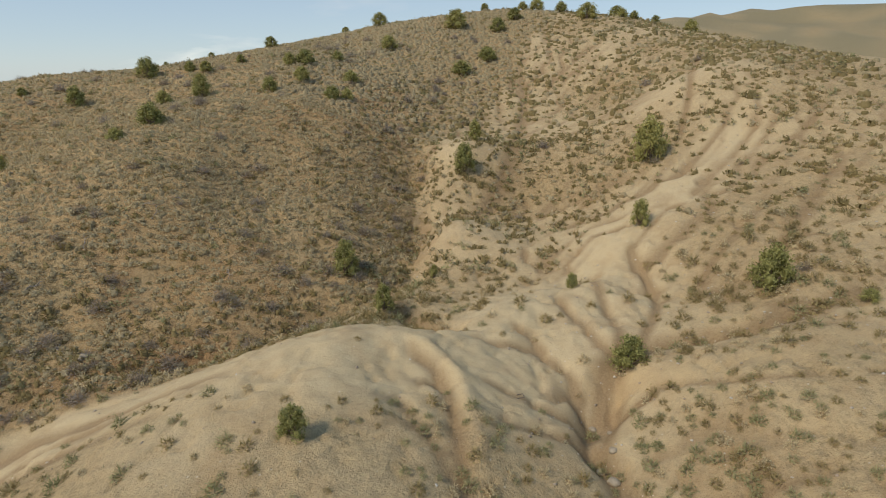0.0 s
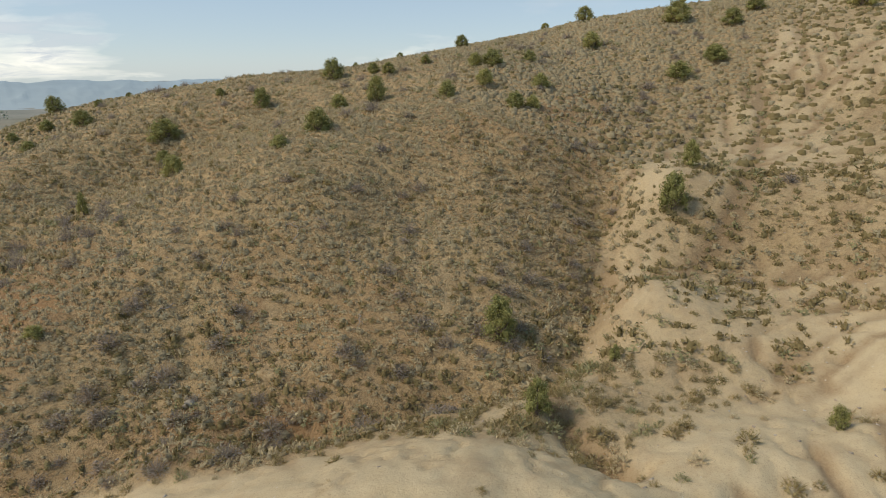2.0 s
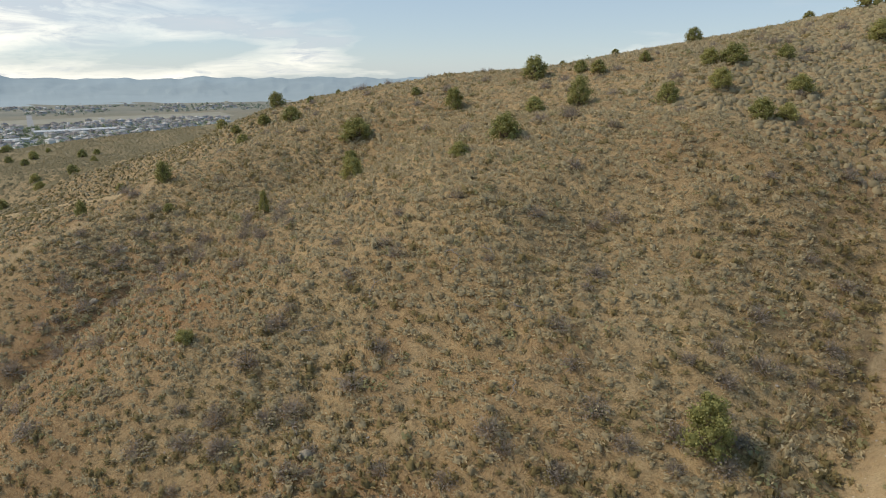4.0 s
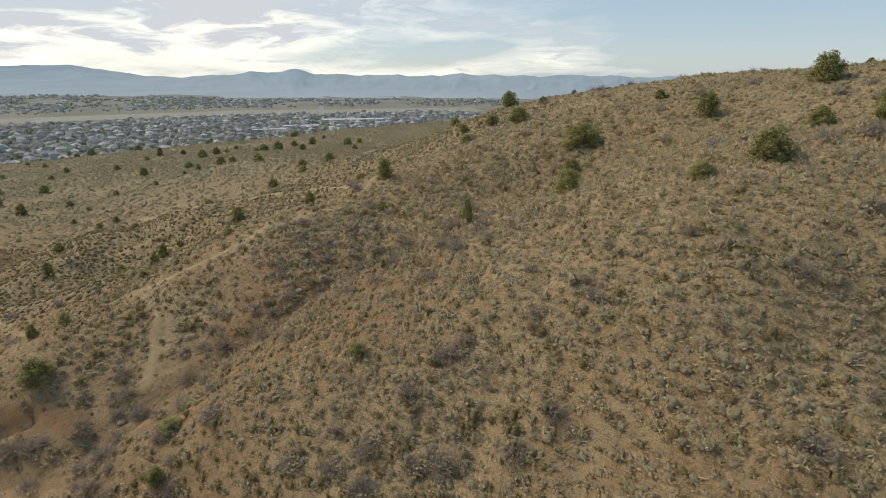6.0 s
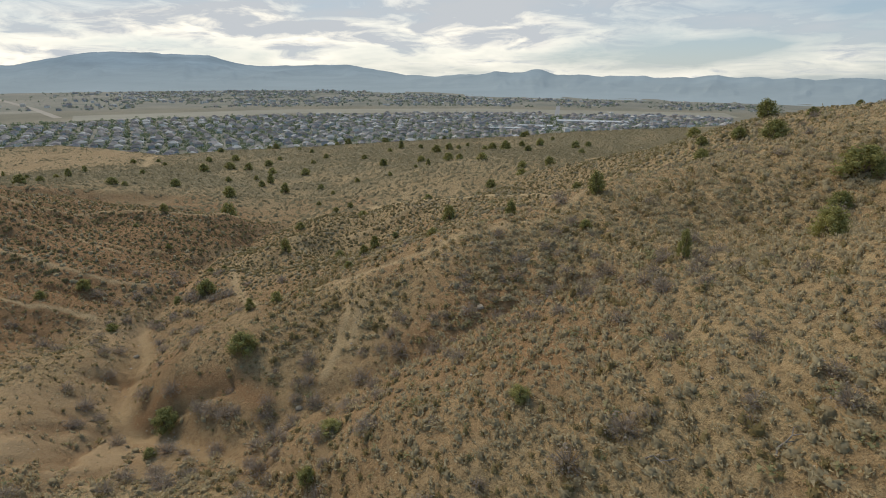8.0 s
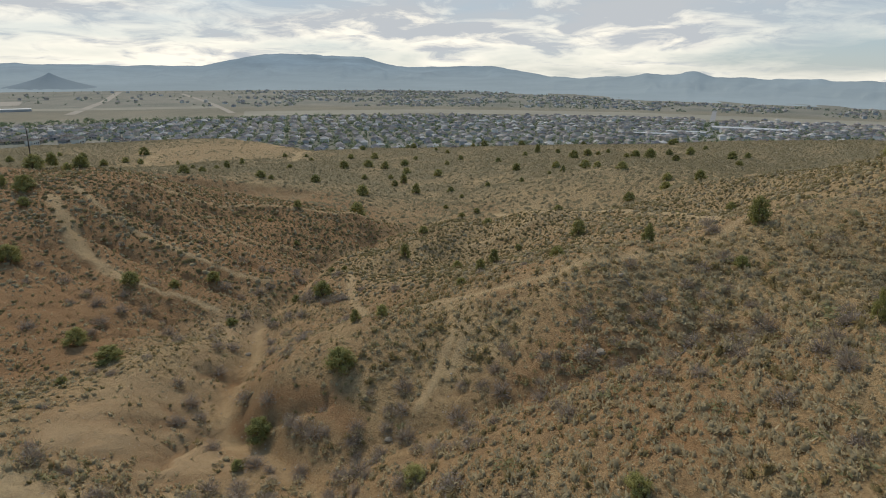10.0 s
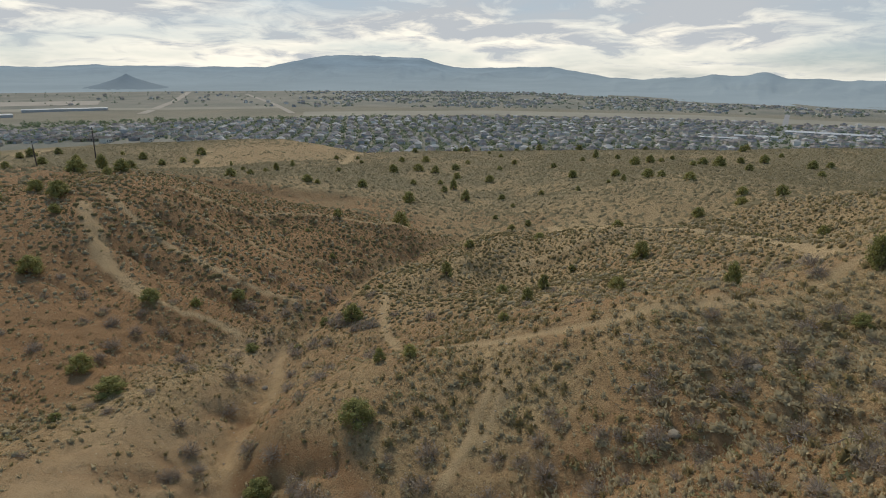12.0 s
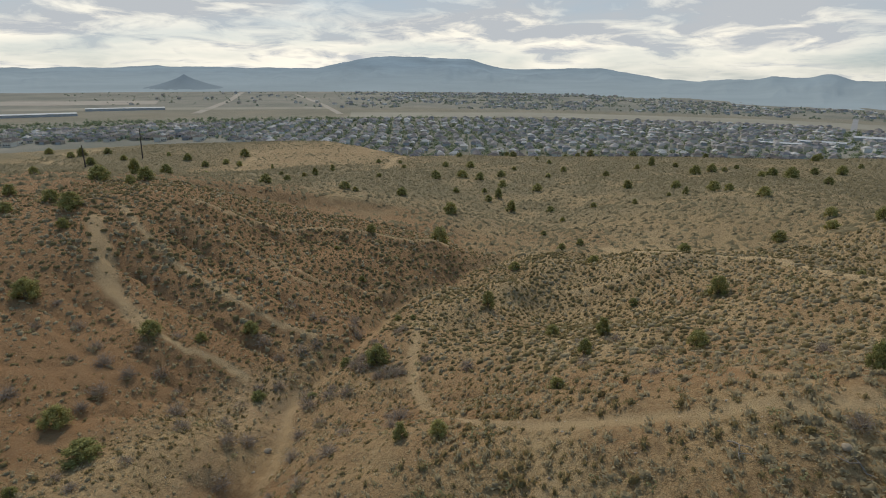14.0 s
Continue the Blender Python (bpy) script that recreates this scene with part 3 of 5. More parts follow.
def masks(x, y):
    """Kinds of soil: bare buff clay, red earth, dry grass, trodden trail; and how thick the brush stands."""
    n1, n2 = fbm(x / 9, y / 9, 4, 21), fbm(x / 2.4, y / 2.4, 3, 22)
    d_main, a_main = away(LAND["main_wash"], x, y)
    # the clay country lies east of the main wash and on the spur in front of it
    line = np.interp(y, (-60, 10, 18, 22, 24, 25.2, 28, 31, 36, 46, 60, 80, 140), (-36, -34, -31, -27.5, -22.5, -18, -13.5, -10.5, -5, -2.5, -3.5, 6, 26))
    clay = smooth(-1.5, 2.0, x - line + 1.5 * n1)
    d_buff, _ = away(LAND["buff_crest"], x, y)
    d_inner, _ = away(LAND["badlands"], x, y)
    bare = clay * np.clip(0.46 + 0.7 * n1 + 0.75 * np.exp(-(d_buff / 3.0) ** 2) + 0.5 * np.exp(-(d_inner / 5.0) ** 2), 0, 1)
    d_knob, _ = away(LAND["knob_spur"], x, y)
    bare = np.maximum(bare, np.clip(0.75 + 0.6 * n1, 0, 0.9) * np.exp(-(d_knob / 2.6) ** 4))
    for flat in PALE_FLATS:
        pale, _ = away(flat, x, y)
        bare = np.maximum(bare, np.exp(-(pale / 3.6) ** 4) * np.clip(0.55 + 1.3 * n1, 0, 1))
    knoll = np.exp(-(((x + 235) / 55) ** 2 + ((y + 120) / 45) ** 2) ** 2)
    bare = np.maximum(bare, 0.12 * knoll)
    d_south, _ = away(LAND["south_hill"], x, y)
    d_chute, _ = away(LAND["south_chute"], x, y)
    d_bowl, _ = away(LAND["bowl_rim"], x, y)
    red = np.clip(0.75 * np.exp(-(d_chute / 2.2) ** 2) + 0.55 * np.exp(-(d_south / 16.0) ** 2) + 0.5 * np.exp(-(d_bowl / 9.0) ** 2) + 0.9 * n1 - 0.2 + 0.95 * smooth(-38, -48, x) * smooth(-5, -13, y) * smooth(-130, -105, x) + 0.72 * smooth(-26, -42, x) * smooth(44, 30, y) * smooth(-150, -115, x) * (1 - 0.65 * smooth(-58, -70, x) * smooth(-6, 4, y)), 0, 0.9)
    red = np.maximum(red, np.clip(0.7 * np.exp(-((d_main - 1.0) / 1.1) ** 2) * (0.5 + 1.2 * n1), 0, 0.8) * (1 - 0.6 * clay) * smooth(0.22, 0.3, a_main))
    red = np.maximum(red, 0.2 * knoll)
    d_bank, _ = away(RED_BANK, x, y)
    red = np.maximum(red, 0.9 * np.exp(-(d_bank / 1.2) ** 2))
    red = np.maximum(red, 0.7 * smooth(0.05, 0.5, scarp(x, y)) * (1 - smooth(0.85, 1.0, scarp(x, y)) * 0.5))
    red = red * (1 - 0.8 * clay) * (1 - 0.35 * bare)
    trail = np.zeros(x.shape)
    for width, strength, path in TRAILS:
        d, _ = away(path, x, y)
        trail = np.maximum(trail, strength * (1 - smooth(width * 0.35, width * 0.75, d + 0.25 * n2 * width)))
    r = np.hypot(x + 30, y - 20)
    grass = smooth(55, 150, r) * np.clip(0.85 + n1, 0, 0.92) * (1 - 0.8 * knoll) * (1 - trail) * np.maximum(smooth(-30, -60, x), 0.95 * smooth(250, 420, r)) * (1 - 0.6 * red)
    return bare, red, grass, trail, clay, n1, n2


GRID_X, GRID_Y, CELL = -114.0, -52.0, 0.4


def drainage():
    """Where rain gathers on the land: each cell sends its water to its lowest neighbour."""
    x, y = np.meshgrid(np.arange(GRID_X, 46, CELL), np.arange(GRID_Y, 114, CELL))
    z = shape(x, y) + 0.45 * fbm(x / 9, y / 9, 4, 21) + 0.30 * fbm(x / 2.2, y / 2.2, 3, 44)
    for depth, half, line in RILLS:
        d, t = away(line, x, y)
        z = z - depth * np.exp(-(d / half) ** 2) * smooth(-0.02, 0.15, t)
    ny, nx = z.shape
    best, to = np.zeros(z.shape), np.arange(z.size).reshape(z.shape)
    pad = np.pad(z, 1, constant_values=1e6)
    for dj in (-1, 0, 1):
        for di in (-1, 0, 1):
            if di or dj:
                drop = (z - pad[1 + dj:1 + dj + ny, 1 + di:1 + di + nx]) / math.hypot(di, dj)
                deeper = drop > best
                best = np.where(deeper, drop, best)
                to = np.where(deeper, np.arange(z.size).reshape(z.shape) + dj * nx + di, to)
    water = np.ones(z.size)
    target = to.ravel()
    for k in np.argsort(-z.ravel()):
        if target[k] != k:
            water[target[k]] += water[k]
    flow = np.log(water.reshape(z.shape))
    gy, gx = np.gradient(z, CELL)
    cut = np.clip(flow - 1.7, 0, 3.4) / 3.4 * np.clip(np.hypot(gx, gy) * 2.2, 0.15, 1)
    wide = cut.copy()
    for _ in range(2):
        p = np.pad(wide, 1, mode="edge")
        wide = (p[1:-1, :-2] + p[1:-1, 2:] + p[:-2, 1:-1] + p[2:, 1:-1] + 2 * p[1:-1, 1:-1]) / 6
    return 0.9 * cut + 1.0 * wide


DRAIN = drainage()


def drained(x, y):
    u, v = (x - GRID_X) / CELL, (y - GRID_Y) / CELL
    ny, nx = DRAIN.shape
    ok = (u > 0) & (v > 0) & (u < nx - 2) & (v < ny - 2)
    i, j = np.clip(u.astype(int), 0, nx - 2), np.clip(v.astype(int), 0, ny - 2)
    a, b = u - i, v - j
    d = DRAIN[j, i] * (1 - a) * (1 - b) + DRAIN[j, i + 1] * a * (1 - b) + DRAIN[j + 1, i] * (1 - a) * b + DRAIN[j + 1, i + 1] * a * b
    return np.where(ok, d, 0.0)


def scarp(x, y):
    """The fluted red bank at the head of the bowl: how far the ground drops below its rim."""
    s = (x + 118) * 0.645 + (y + 47) * 0.764
    a = (x + 118) * -0.764 + (y + 47) * 0.645
    s = s + 3.2 * np.abs(fbm(a / 3.2, s / 14, 3, 18)) + 3.0 * fbm(a / 9, a * 0, 2, 19)
    return smooth(0.0, 6.0, s) * (1 - smooth(9, 24, s)) * smooth(24, 17, np.abs(a))


def face_rills(x, y):
    """Runnels down the cut clay face south-east of the buff crest."""
    u, v = 0.66 * x + 0.75 * y, 0.75 * x - 0.66 * y + 18.1
    on = smooth(0.2, 1.6, v) * (1 - smooth(4.5, 8.0, v)) * smooth(17, 21, u) * (1 - smooth(40, 46, u))
    w = np.abs(fbm((u + 0.4 * fbm(x / 1.7, y / 1.7, 2, 12)) / 1.5, v / 7.0, 3, 14))
    return on * np.clip(0.17 - w, 0, 1) / 0.17


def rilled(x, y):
    """Darker brown earth in the beds of the small channels."""
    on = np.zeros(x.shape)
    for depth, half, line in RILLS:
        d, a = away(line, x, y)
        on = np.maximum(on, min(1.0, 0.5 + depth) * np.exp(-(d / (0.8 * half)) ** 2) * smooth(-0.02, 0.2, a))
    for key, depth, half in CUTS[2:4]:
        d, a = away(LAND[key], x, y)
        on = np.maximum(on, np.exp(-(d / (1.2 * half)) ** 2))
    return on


def detail(x, y, z, m):
    """Washes cut into the land, rills worn by rain, trodden trails and lumps."""
    bare, red, grass, trail, clay, n1, n2 = m
    wob = 0.5 * fbm(x / 3.1, y / 3.1, 3, 31)
    for key, depth, half in CUTS:
        d, a = away(LAND[key], x, y)
        d = np.abs(d + wob)
        z = z - depth * np.exp(-(d / half) ** 2) * smooth(-0.02, 0.12, a)
    for depth, half, line in RILLS:
        d, a = away(line, x, y)
        z = z - (0.62 - 0.24 * clay) * depth * np.exp(-np.abs((d + 0.35 * wob) / half) ** 1.3) * smooth(-0.02, 0.15, a)
    for lift, half, line in SPURS:
        d, a = away(line, x, y)
        z = z + lift * np.exp(-np.abs((d + 0.4 * wob) / half) ** 1.2)
    z = z - 0.08 * face_rills(x, y) - 2.0 * scarp(x, y)
    worn = np.clip(0.10 + 0.45 * smooth(0.2, 0.8, bare) + 0.45 * red * smooth(-40, -55, x), 0, 1)
    z = z - (0.9 - 0.55 * clay) * drained(x, y) * worn
    # sharp little ribs and runnels on bare ground, hummocks under the brush
    rib = np.abs(fbm(x / 1.5, y / 1.5, 3, 81))
    d_inner, _ = away(LAND["badlands"], x, y)
    z = z - (0.16 * np.clip(0.12 - rib, 0, 1) / 0.12) * np.clip(0.2 + 0.8 * np.exp(-(d_inner / 5.0) ** 2) + 0.4 * red, 0, 1) * (np.hypot(x + 20, y - 20) < 90)
    z = z + (0.5 * fbm(x / 19, y / 19, 3, 91) - 0.5 * np.clip(0.2 - np.abs(fbm(x / 24, y / 24, 3, 95)), 0, 1) / 0.2 * 0.7) * smooth(-56, -72, x) * smooth(-150, -120, x)
    step = smooth(26, 33, y) * (1 - smooth(70, 84, y)) * smooth(-62, -54, x) * (1 - clay)
    z = z + 0.50 * step * fbm((x + 1.2 * n1) / 2.4, (y + 1.5 * n1) / 0.95, 2, 47)
    front = clay * smooth(66, 52, y)
    near = front * np.maximum(np.exp(-(d_inner / 6.0) ** 2), np.exp(-(away(LAND["buff_crest"], x, y)[0] / 4.0) ** 2))
    z = z + 0.17 * near * (0.2 - np.abs(fbm(x / 2.3 + 0.2 * n1, y / 2.3, 4, 57)))
    z = z - 0.26 * front * np.clip(0.05 - np.abs(fbm(x / 2.6 + 0.4 * n2, y / 2.6, 4, 52)), 0, 1) / 0.05 + 0.07 * front * fbm(x / 0.8, y / 0.8, 2, 53)
    spur = smooth(-66, -58, x) * smooth(-30, -36, x) * smooth(-22, -16, y) * smooth(12, 6, y) * (1 - trail)
    z = z + 0.34 * spur * (0.16 - np.abs(fbm(x / 3.2 + 0.3 * n2, y / 1.6, 4, 63))) + 0.09 * spur * fbm(x / 0.9, y / 0.9, 2, 64)
    z = z + (0.45 - 0.27 * front) * n1 + 0.13 * n2 - 0.10 * trail + 0.07 * fbm(x / 0.85, y / 0.85, 2, 23) * (np.hypot(x + 20, y - 25) < 75)
    return z


def height(x, y):
    x, y = np.atleast_1d(np.asarray(x, float)), np.atleast_1d(np.asarray(y, float))
    return detail(x, y, shape(x, y), masks(x, y))


def axis(bands, reach):
    """Grid lines: bands of (from, to, step), then wider and wider out to the horizon."""
    mid = [v for lo, hi, step in bands for v in np.arange(lo, hi - step / 2, step)] + [bands[-1][1]]
    a, s, left = mid[0], bands[0][2], []
    while a > -reach:
        s = min(s * 1.085, 160)
        a -= s
        left.append(a)
    b, s, right = mid[-1], bands[-1][2], []
    while b < reach:
        s = min(s * 1.085, 160)
        b += s
        right.append(b)
    return np.array(left[::-1] + mid + right)


def build_ground():
    gx = axis(((-142, -112, 0.8), (-112, -66, 0.5), (-66, -34, 0.30), (-34, -12, 0.38), (-12, 24, 0.22), (24, 44, 0.5)), 4250)
    gy = axis(((-68, -50, 0.8), (-50, -14, 0.5), (-14, 16, 0.36), (16, 44, 0.23), (44, 64, 0.36), (64, 112, 0.6)), 4250)
    X, Y = np.meshgrid(gx, gy)
    x, y = X.ravel(), Y.ravel()
    m = masks(x, y)
    z = detail(x, y, shape(x, y), m)
    r = np.hypot(x + 30, y - 23)
    az = np.degrees(np.arctan2(-(x + 30), y - 23))
    town = (smooth(480, 600, r) - 0.35 * smooth(960, 1000, r) + 0.35 * smooth(1200, 1260, r)) * smooth(38, 48, az) * (1 - smooth(160, 172, az))
    nx, ny = len(gx), len(gy)
    i = (np.arange(ny - 1)[:, None] * nx + np.arange(nx - 1)[None]).ravel()
    faces = np.stack([i, i + 1, i + nx + 1, i + nx], 1)
    GROUND.update(x=gx, y=gy, z=z.reshape(ny, nx))
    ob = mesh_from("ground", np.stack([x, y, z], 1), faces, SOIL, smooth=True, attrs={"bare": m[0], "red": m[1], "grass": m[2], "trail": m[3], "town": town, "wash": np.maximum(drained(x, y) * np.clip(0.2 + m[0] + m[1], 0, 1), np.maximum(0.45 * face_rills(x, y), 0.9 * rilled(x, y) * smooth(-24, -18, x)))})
    return tagged(ob, "sandy high-desert hillside of buff clay and reddish soil", "ground", kind="structure")


GROUND = {}
ground = build_ground()


def on_ground(x, y):
    """Height of the finished ground sheet."""
    x, y = np.atleast_1d(np.asarray(x, float)), np.atleast_1d(np.asarray(y, float))
    gx, gy, z = GROUND["x"], GROUND["y"], GROUND["z"]
    i, j = np.clip(np.searchsorted(gx, x) - 1, 0, len(gx) - 2), np.clip(np.searchsorted(gy, y) - 1, 0, len(gy) - 2)
    a, b = (x - gx[i]) / (gx[i + 1] - gx[i]), (y - gy[j]) / (gy[j + 1] - gy[j])
    return z[j, i] * (1 - a) * (1 - b) + z[j, i + 1] * a * (1 - b) + z[j + 1, i] * (1 - a) * b + z[j + 1, i + 1] * a * b

# ---- where the junipers stand: x, y, width, height over width where it is not about one ----
HILL_TREES = [(-59.1, 39.9, 1.9, 1.15), (-53.5, 37.7, 1.3, 0.7), (-43.8, 41.3, 1, 1.9), (-47.2, 53.1, 1.9), (-40.5, 47.9, 2.4, 0.8), (-49.8, 56.1, 4.2, 0.6), (-73.5, 55.5, 1.7), (-65.1, 51.8, 2, 0.7), (-70.7, 58, 2), (-63.9, 57.8, 2.7, 0.75), (-71.1, 65.8, 1.5), (-30.7, 50.3, 2.2, 0.45), (-33.8, 29.7, 1.3, 0.6), (-18.5, 68.6, 2.3), (-14.1, 64.3, 2.3), (-12.7, 65.6, 1.8), (-28.2, 63.1, 2.1, 1.2), (-20.8, 63.8, 2.1), (-49.7, 64.9, 1.4), (-32, 62.1, 2.4, 0.75), (-29.4, 54.1, 2.8), (-30.8, 50.3, 2, 0.6), (-42.4, 63.1, 2.4, 0.9)]
CREST_TREES = [(3.7, 87.9, 2.9), (0.1, 83.4, 3.3), (4, 87.3, 2.8), (-10.8, 89.5, 3.1), (-0.8, 101, 4.6), (5.9, 98.6, 3.4), (8.9, 103.6, 3.5), (20.9, 102.6, 3.9), (-21.7, 75.1, 2.1), (-19.8, 75.4, 2.8), (-13.3, 71.6, 2.2), (-16.6, 80.1, 1.9), (-38.9, 72.5, 3.5), (-33.9, 73.4, 1.8), (-31.6, 72.8, 2), (-28.9, 77.5, 1.5), (-80.2, 66.1, 3.4, 0.75), (-41.8, 83, 1), (-29.4, 92, 2.5), (27.2, 104.3, 2.3), (-36.5, 86.3, 1.3), (-21.3, 110.5, 1.9), (-14.6, 107.8, 3.6), (35.4, 94.8, 2.6), (33.5, 106.8, 2), (4.4, 119.1, 2), (11.5, 116.2, 2.3), (14.1, 116.1, 3.2), (17.7, 109.8, 2.8), (26.9, 107.6, 3)]
CREST_TREES_MORE = [(29.2, 104.6, 2.1), (-71, 70.6, 1.1), (-66.2, 74.4, 0.9)]
CLAY_TREES = [(-8.4, 39.6, 2.4, 1.35), (-1.8, 39.6, 0.7, 1.4), (7.6, 35.4, 1, 1.2), (13.7, 41.8, 1.7, 1.3), (18.4, 31.7, 2.8, 1.05), (9.2, 27.1, 2.4, 0.8), (-5.9, 17.8, 1.3, 1.1), (17.1, 51.8, 3.4, 1.1), (0.5, 54.3, 2.5, 1.2), (1.6, 60.6, 2, 1.1), (-4.6, 32.7, 1.5, 1.5), (22, 28.6, 1.2)]
VALLEY_TREES = [(-47.8, -7.9, 2.6, 0.6), (-59.4, -4.7, 1.5, 0.5), (-67.6, 1.1, 2.4), (-67.6, -2.1, 1.4, 0.6), (-79.2, -2.9, 0.9), (-79.4, -1.2, 0.9), (-62.1, -1.7, 1.1, 0.5), (-84.2, 5.5, 1.7, 1.05), (-77.4, 14, 1.6), (-68.6, 18.1, 1.3, 1.15), (-75.2, 18.6, 1.4, 1.3), (-61, 17.6, 1.2, 0.8), (-70, 25.6, 1.9), (-59.3, 32.5, 1.2, 1.4), (-54.6, 12.4, 1.2, 0.9), (-47.6, 11.7, 2.4, 0.75), (-43.7, 7.3, 2.3, 0.8), (-37.8, 19.8, 1.6, 0.5), (-34.7, 19, 1.3, 0.9), (-40.1, 8, 0.9, 0.8), (-54, 10.3, 1.1, 1.05)]
BENCH_TREES = [(-126.8, 44.1, 2.5), (-118.7, 42.8, 2.3), (-117.6, 47.8, 2.7), (-117.7, 36.7, 2.4), (-112, 24.7, 2.3, 0.6), (-115.4, 7.2, 1.7), (-118, 9.6, 1.7), (-106, 13.4, 1.8), (-126.3, 1.8, 1.5), (-101.3, 3.6, 2, 0.7), (-94.2, 40.6, 1), (-93, 46.9, 1.6), (-89.3, 27.9, 2.2, 1), (-91.2, 19.9, 1.4), (-88.9, 61.6, 2.3)]
SOUTH_TREES = [(-82.7, -50.8, 3.6), (-83.3, -45.6, 1.8), (-86.2, -46, 2.6), (-123.7, -57, 3.3), (-133, -18.9, 3.5), (-106.4, -9.9, 3.6, 0.9), (-97, -16.3, 1.8), (-69.9, -38.3, 3.2), (-71.7, -44.3, 2.3), (-66.5, -35, 1.6), (-89.3, -17, 0.8), (-57.8, -28, 2.8), (-59.8, -15.9, 2), (-61.8, -12.5, 1.2), (-65.6, -10.6, 1.8), (-49.1, -12.1, 2.4, 0.75), (-84.6, -10.5, 1.1), (-44.1, -8.5, 1, 0.6), (-85.5, -69.4, 1.8), (-66.7, -44.3, 1.8), (-71.2, -51, 2)]
PLAIN_TREES = [(-137.9, -46.8, 2.7), (-137.6, -43.9, 1.6), (-170.4, -56.1, 2), (-182, -43.5, 3.8), (-193.8, -39.8, 4), (-165.3, -30.5, 2.1), (-144, -35.4, 3.2), (-192.6, -33.5, 3.9), (-204, -30.2, 3.4), (-182.3, -23.2, 3), (-168, -19.7, 2.7, 1.2), (-163.2, -20.8, 2.6), (-154.9, -12.5, 3, 1.1), (-172, -24.9, 1.9), (-181.1, -12.8, 2.9), (-154.1, -3.1, 2.4), (-206.8, -15.7, 2.2), (-181.3, 10.7, 3.1), (-174.3, 22.2, 2.7), (-160.7, 21.1, 1.4), (-160.4, 24.4, 1.6, 1.2), (-163.5, 29.8, 3.6), (-162.1, 32.8, 2.5), (-146.2, 37.4, 3.2), (-185, 54.9, 2.6), (-139.6, 2.5, 1.4), (-155.4, 14.6, 1.8), (-156.4, 6, 1.9), (-193.9, 73.8, 2.5)]
SOUTH_PLAIN_TREES = [(-182, -216.8, 4), (-179.8, -200.4, 3.8), (-184.4, -200.4, 5), (-171.6, -177.9, 5), (-192.5, -196, 3.9), (-184.3, -176.8, 3.1), (-104.7, -71.3, 2.7, 1.2), (-117.6, -78.2, 3), (-200, -170.5, 2.6), (-195.2, -155.2, 4), (-188.6, -139.7, 3.2), (-196.5, -137.3, 3.3), (-213.7, -143.3, 5), (-195.7, -130, 2.8), (-187.4, -107.8, 1.3, 1.5), (-152, -75.6, 1.5), (-157.8, -68.9, 1.9, 1.3), (-177.2, -76.3, 1.8, 1.2), (-153.3, -69.2, 1.9), (-138.2, -62.9, 2), (-220.7, -84.5, 2.2), (-223.6, -76.8, 2), (-208.4, -67.4, 2.1), (-169.2, -120.2, 3.3)]
FAR_TREES = [(-223.2, -57.7, 3), (-226.3, -49.1, 3.9), (-247.8, -24.6, 2.3), (-255.2, -31.3, 1.9), (-217, 0.8, 2.7), (-240.4, 8.4, 2.2), (-248.1, 12.6, 3.1, 1.3), (-245.2, 20.7, 2.6), (-224.3, 26.9, 4), (-234.2, 32, 3.8), (-235.5, 35.9, 2.5), (-241.3, 39.7, 2.2), (-211.4, 44, 2.6), (-220, 47.5, 3.9), (-212.4, 51.3, 5), (-231.9, 60.2, 3.4), (-233.1, 67.5, 4.2), (-218, 77.7, 4), (-224.6, 84.1, 2.9), (-282, 70, 3.9), (-278, -19, 2.6), (-323, -22, 3.8), (-228, -15, 2.5), (-280, -51, 3.2), (-284, 3, 4.3), (-265, -44, 3.9), (-277, 31, 2.7), (-266, 66, 3.4), (-273, -13, 4.4), (-277, -24, 2.3)]
FAR_TREES_MORE = [(-246, 75, 2.2), (-225, -32, 2.3), (-253, -64, 3)]


# ---- leaves and clumps as arrays ----


def spread(n, rng):
    """n unit vectors over the upper half and a little below."""
    v = rng.normal(size=(n, 3))
    v[:, 2] = np.abs(v[:, 2]) * 0.9 - 0.12
    return v / np.linalg.norm(v, axis=1)[:, None]


def leaf_tris(centres, outward, size, rng, lean=0.8):
    """One small triangle at each centre, facing roughly outward."""
    n = len(centres)
    nrm = outward + lean * rng.normal(size=(n, 3)) * 0.5
    nrm /= np.linalg.norm(nrm, axis=1)[:, None]
    a = np.cross(nrm, rng.normal(size=(n, 3)))
    a /= np.linalg.norm(a, axis=1)[:, None] + 1e-9
    b = np.cross(nrm, a)
    s = (size * rng.uniform(0.6, 1.4, n))[:, None]
    v = np.stack([centres + a * s, centres - 0.5 * a * s + 0.8 * b * s, centres - 0.5 * a * s - 0.8 * b * s], 1)
    return v.reshape(-1, 3)


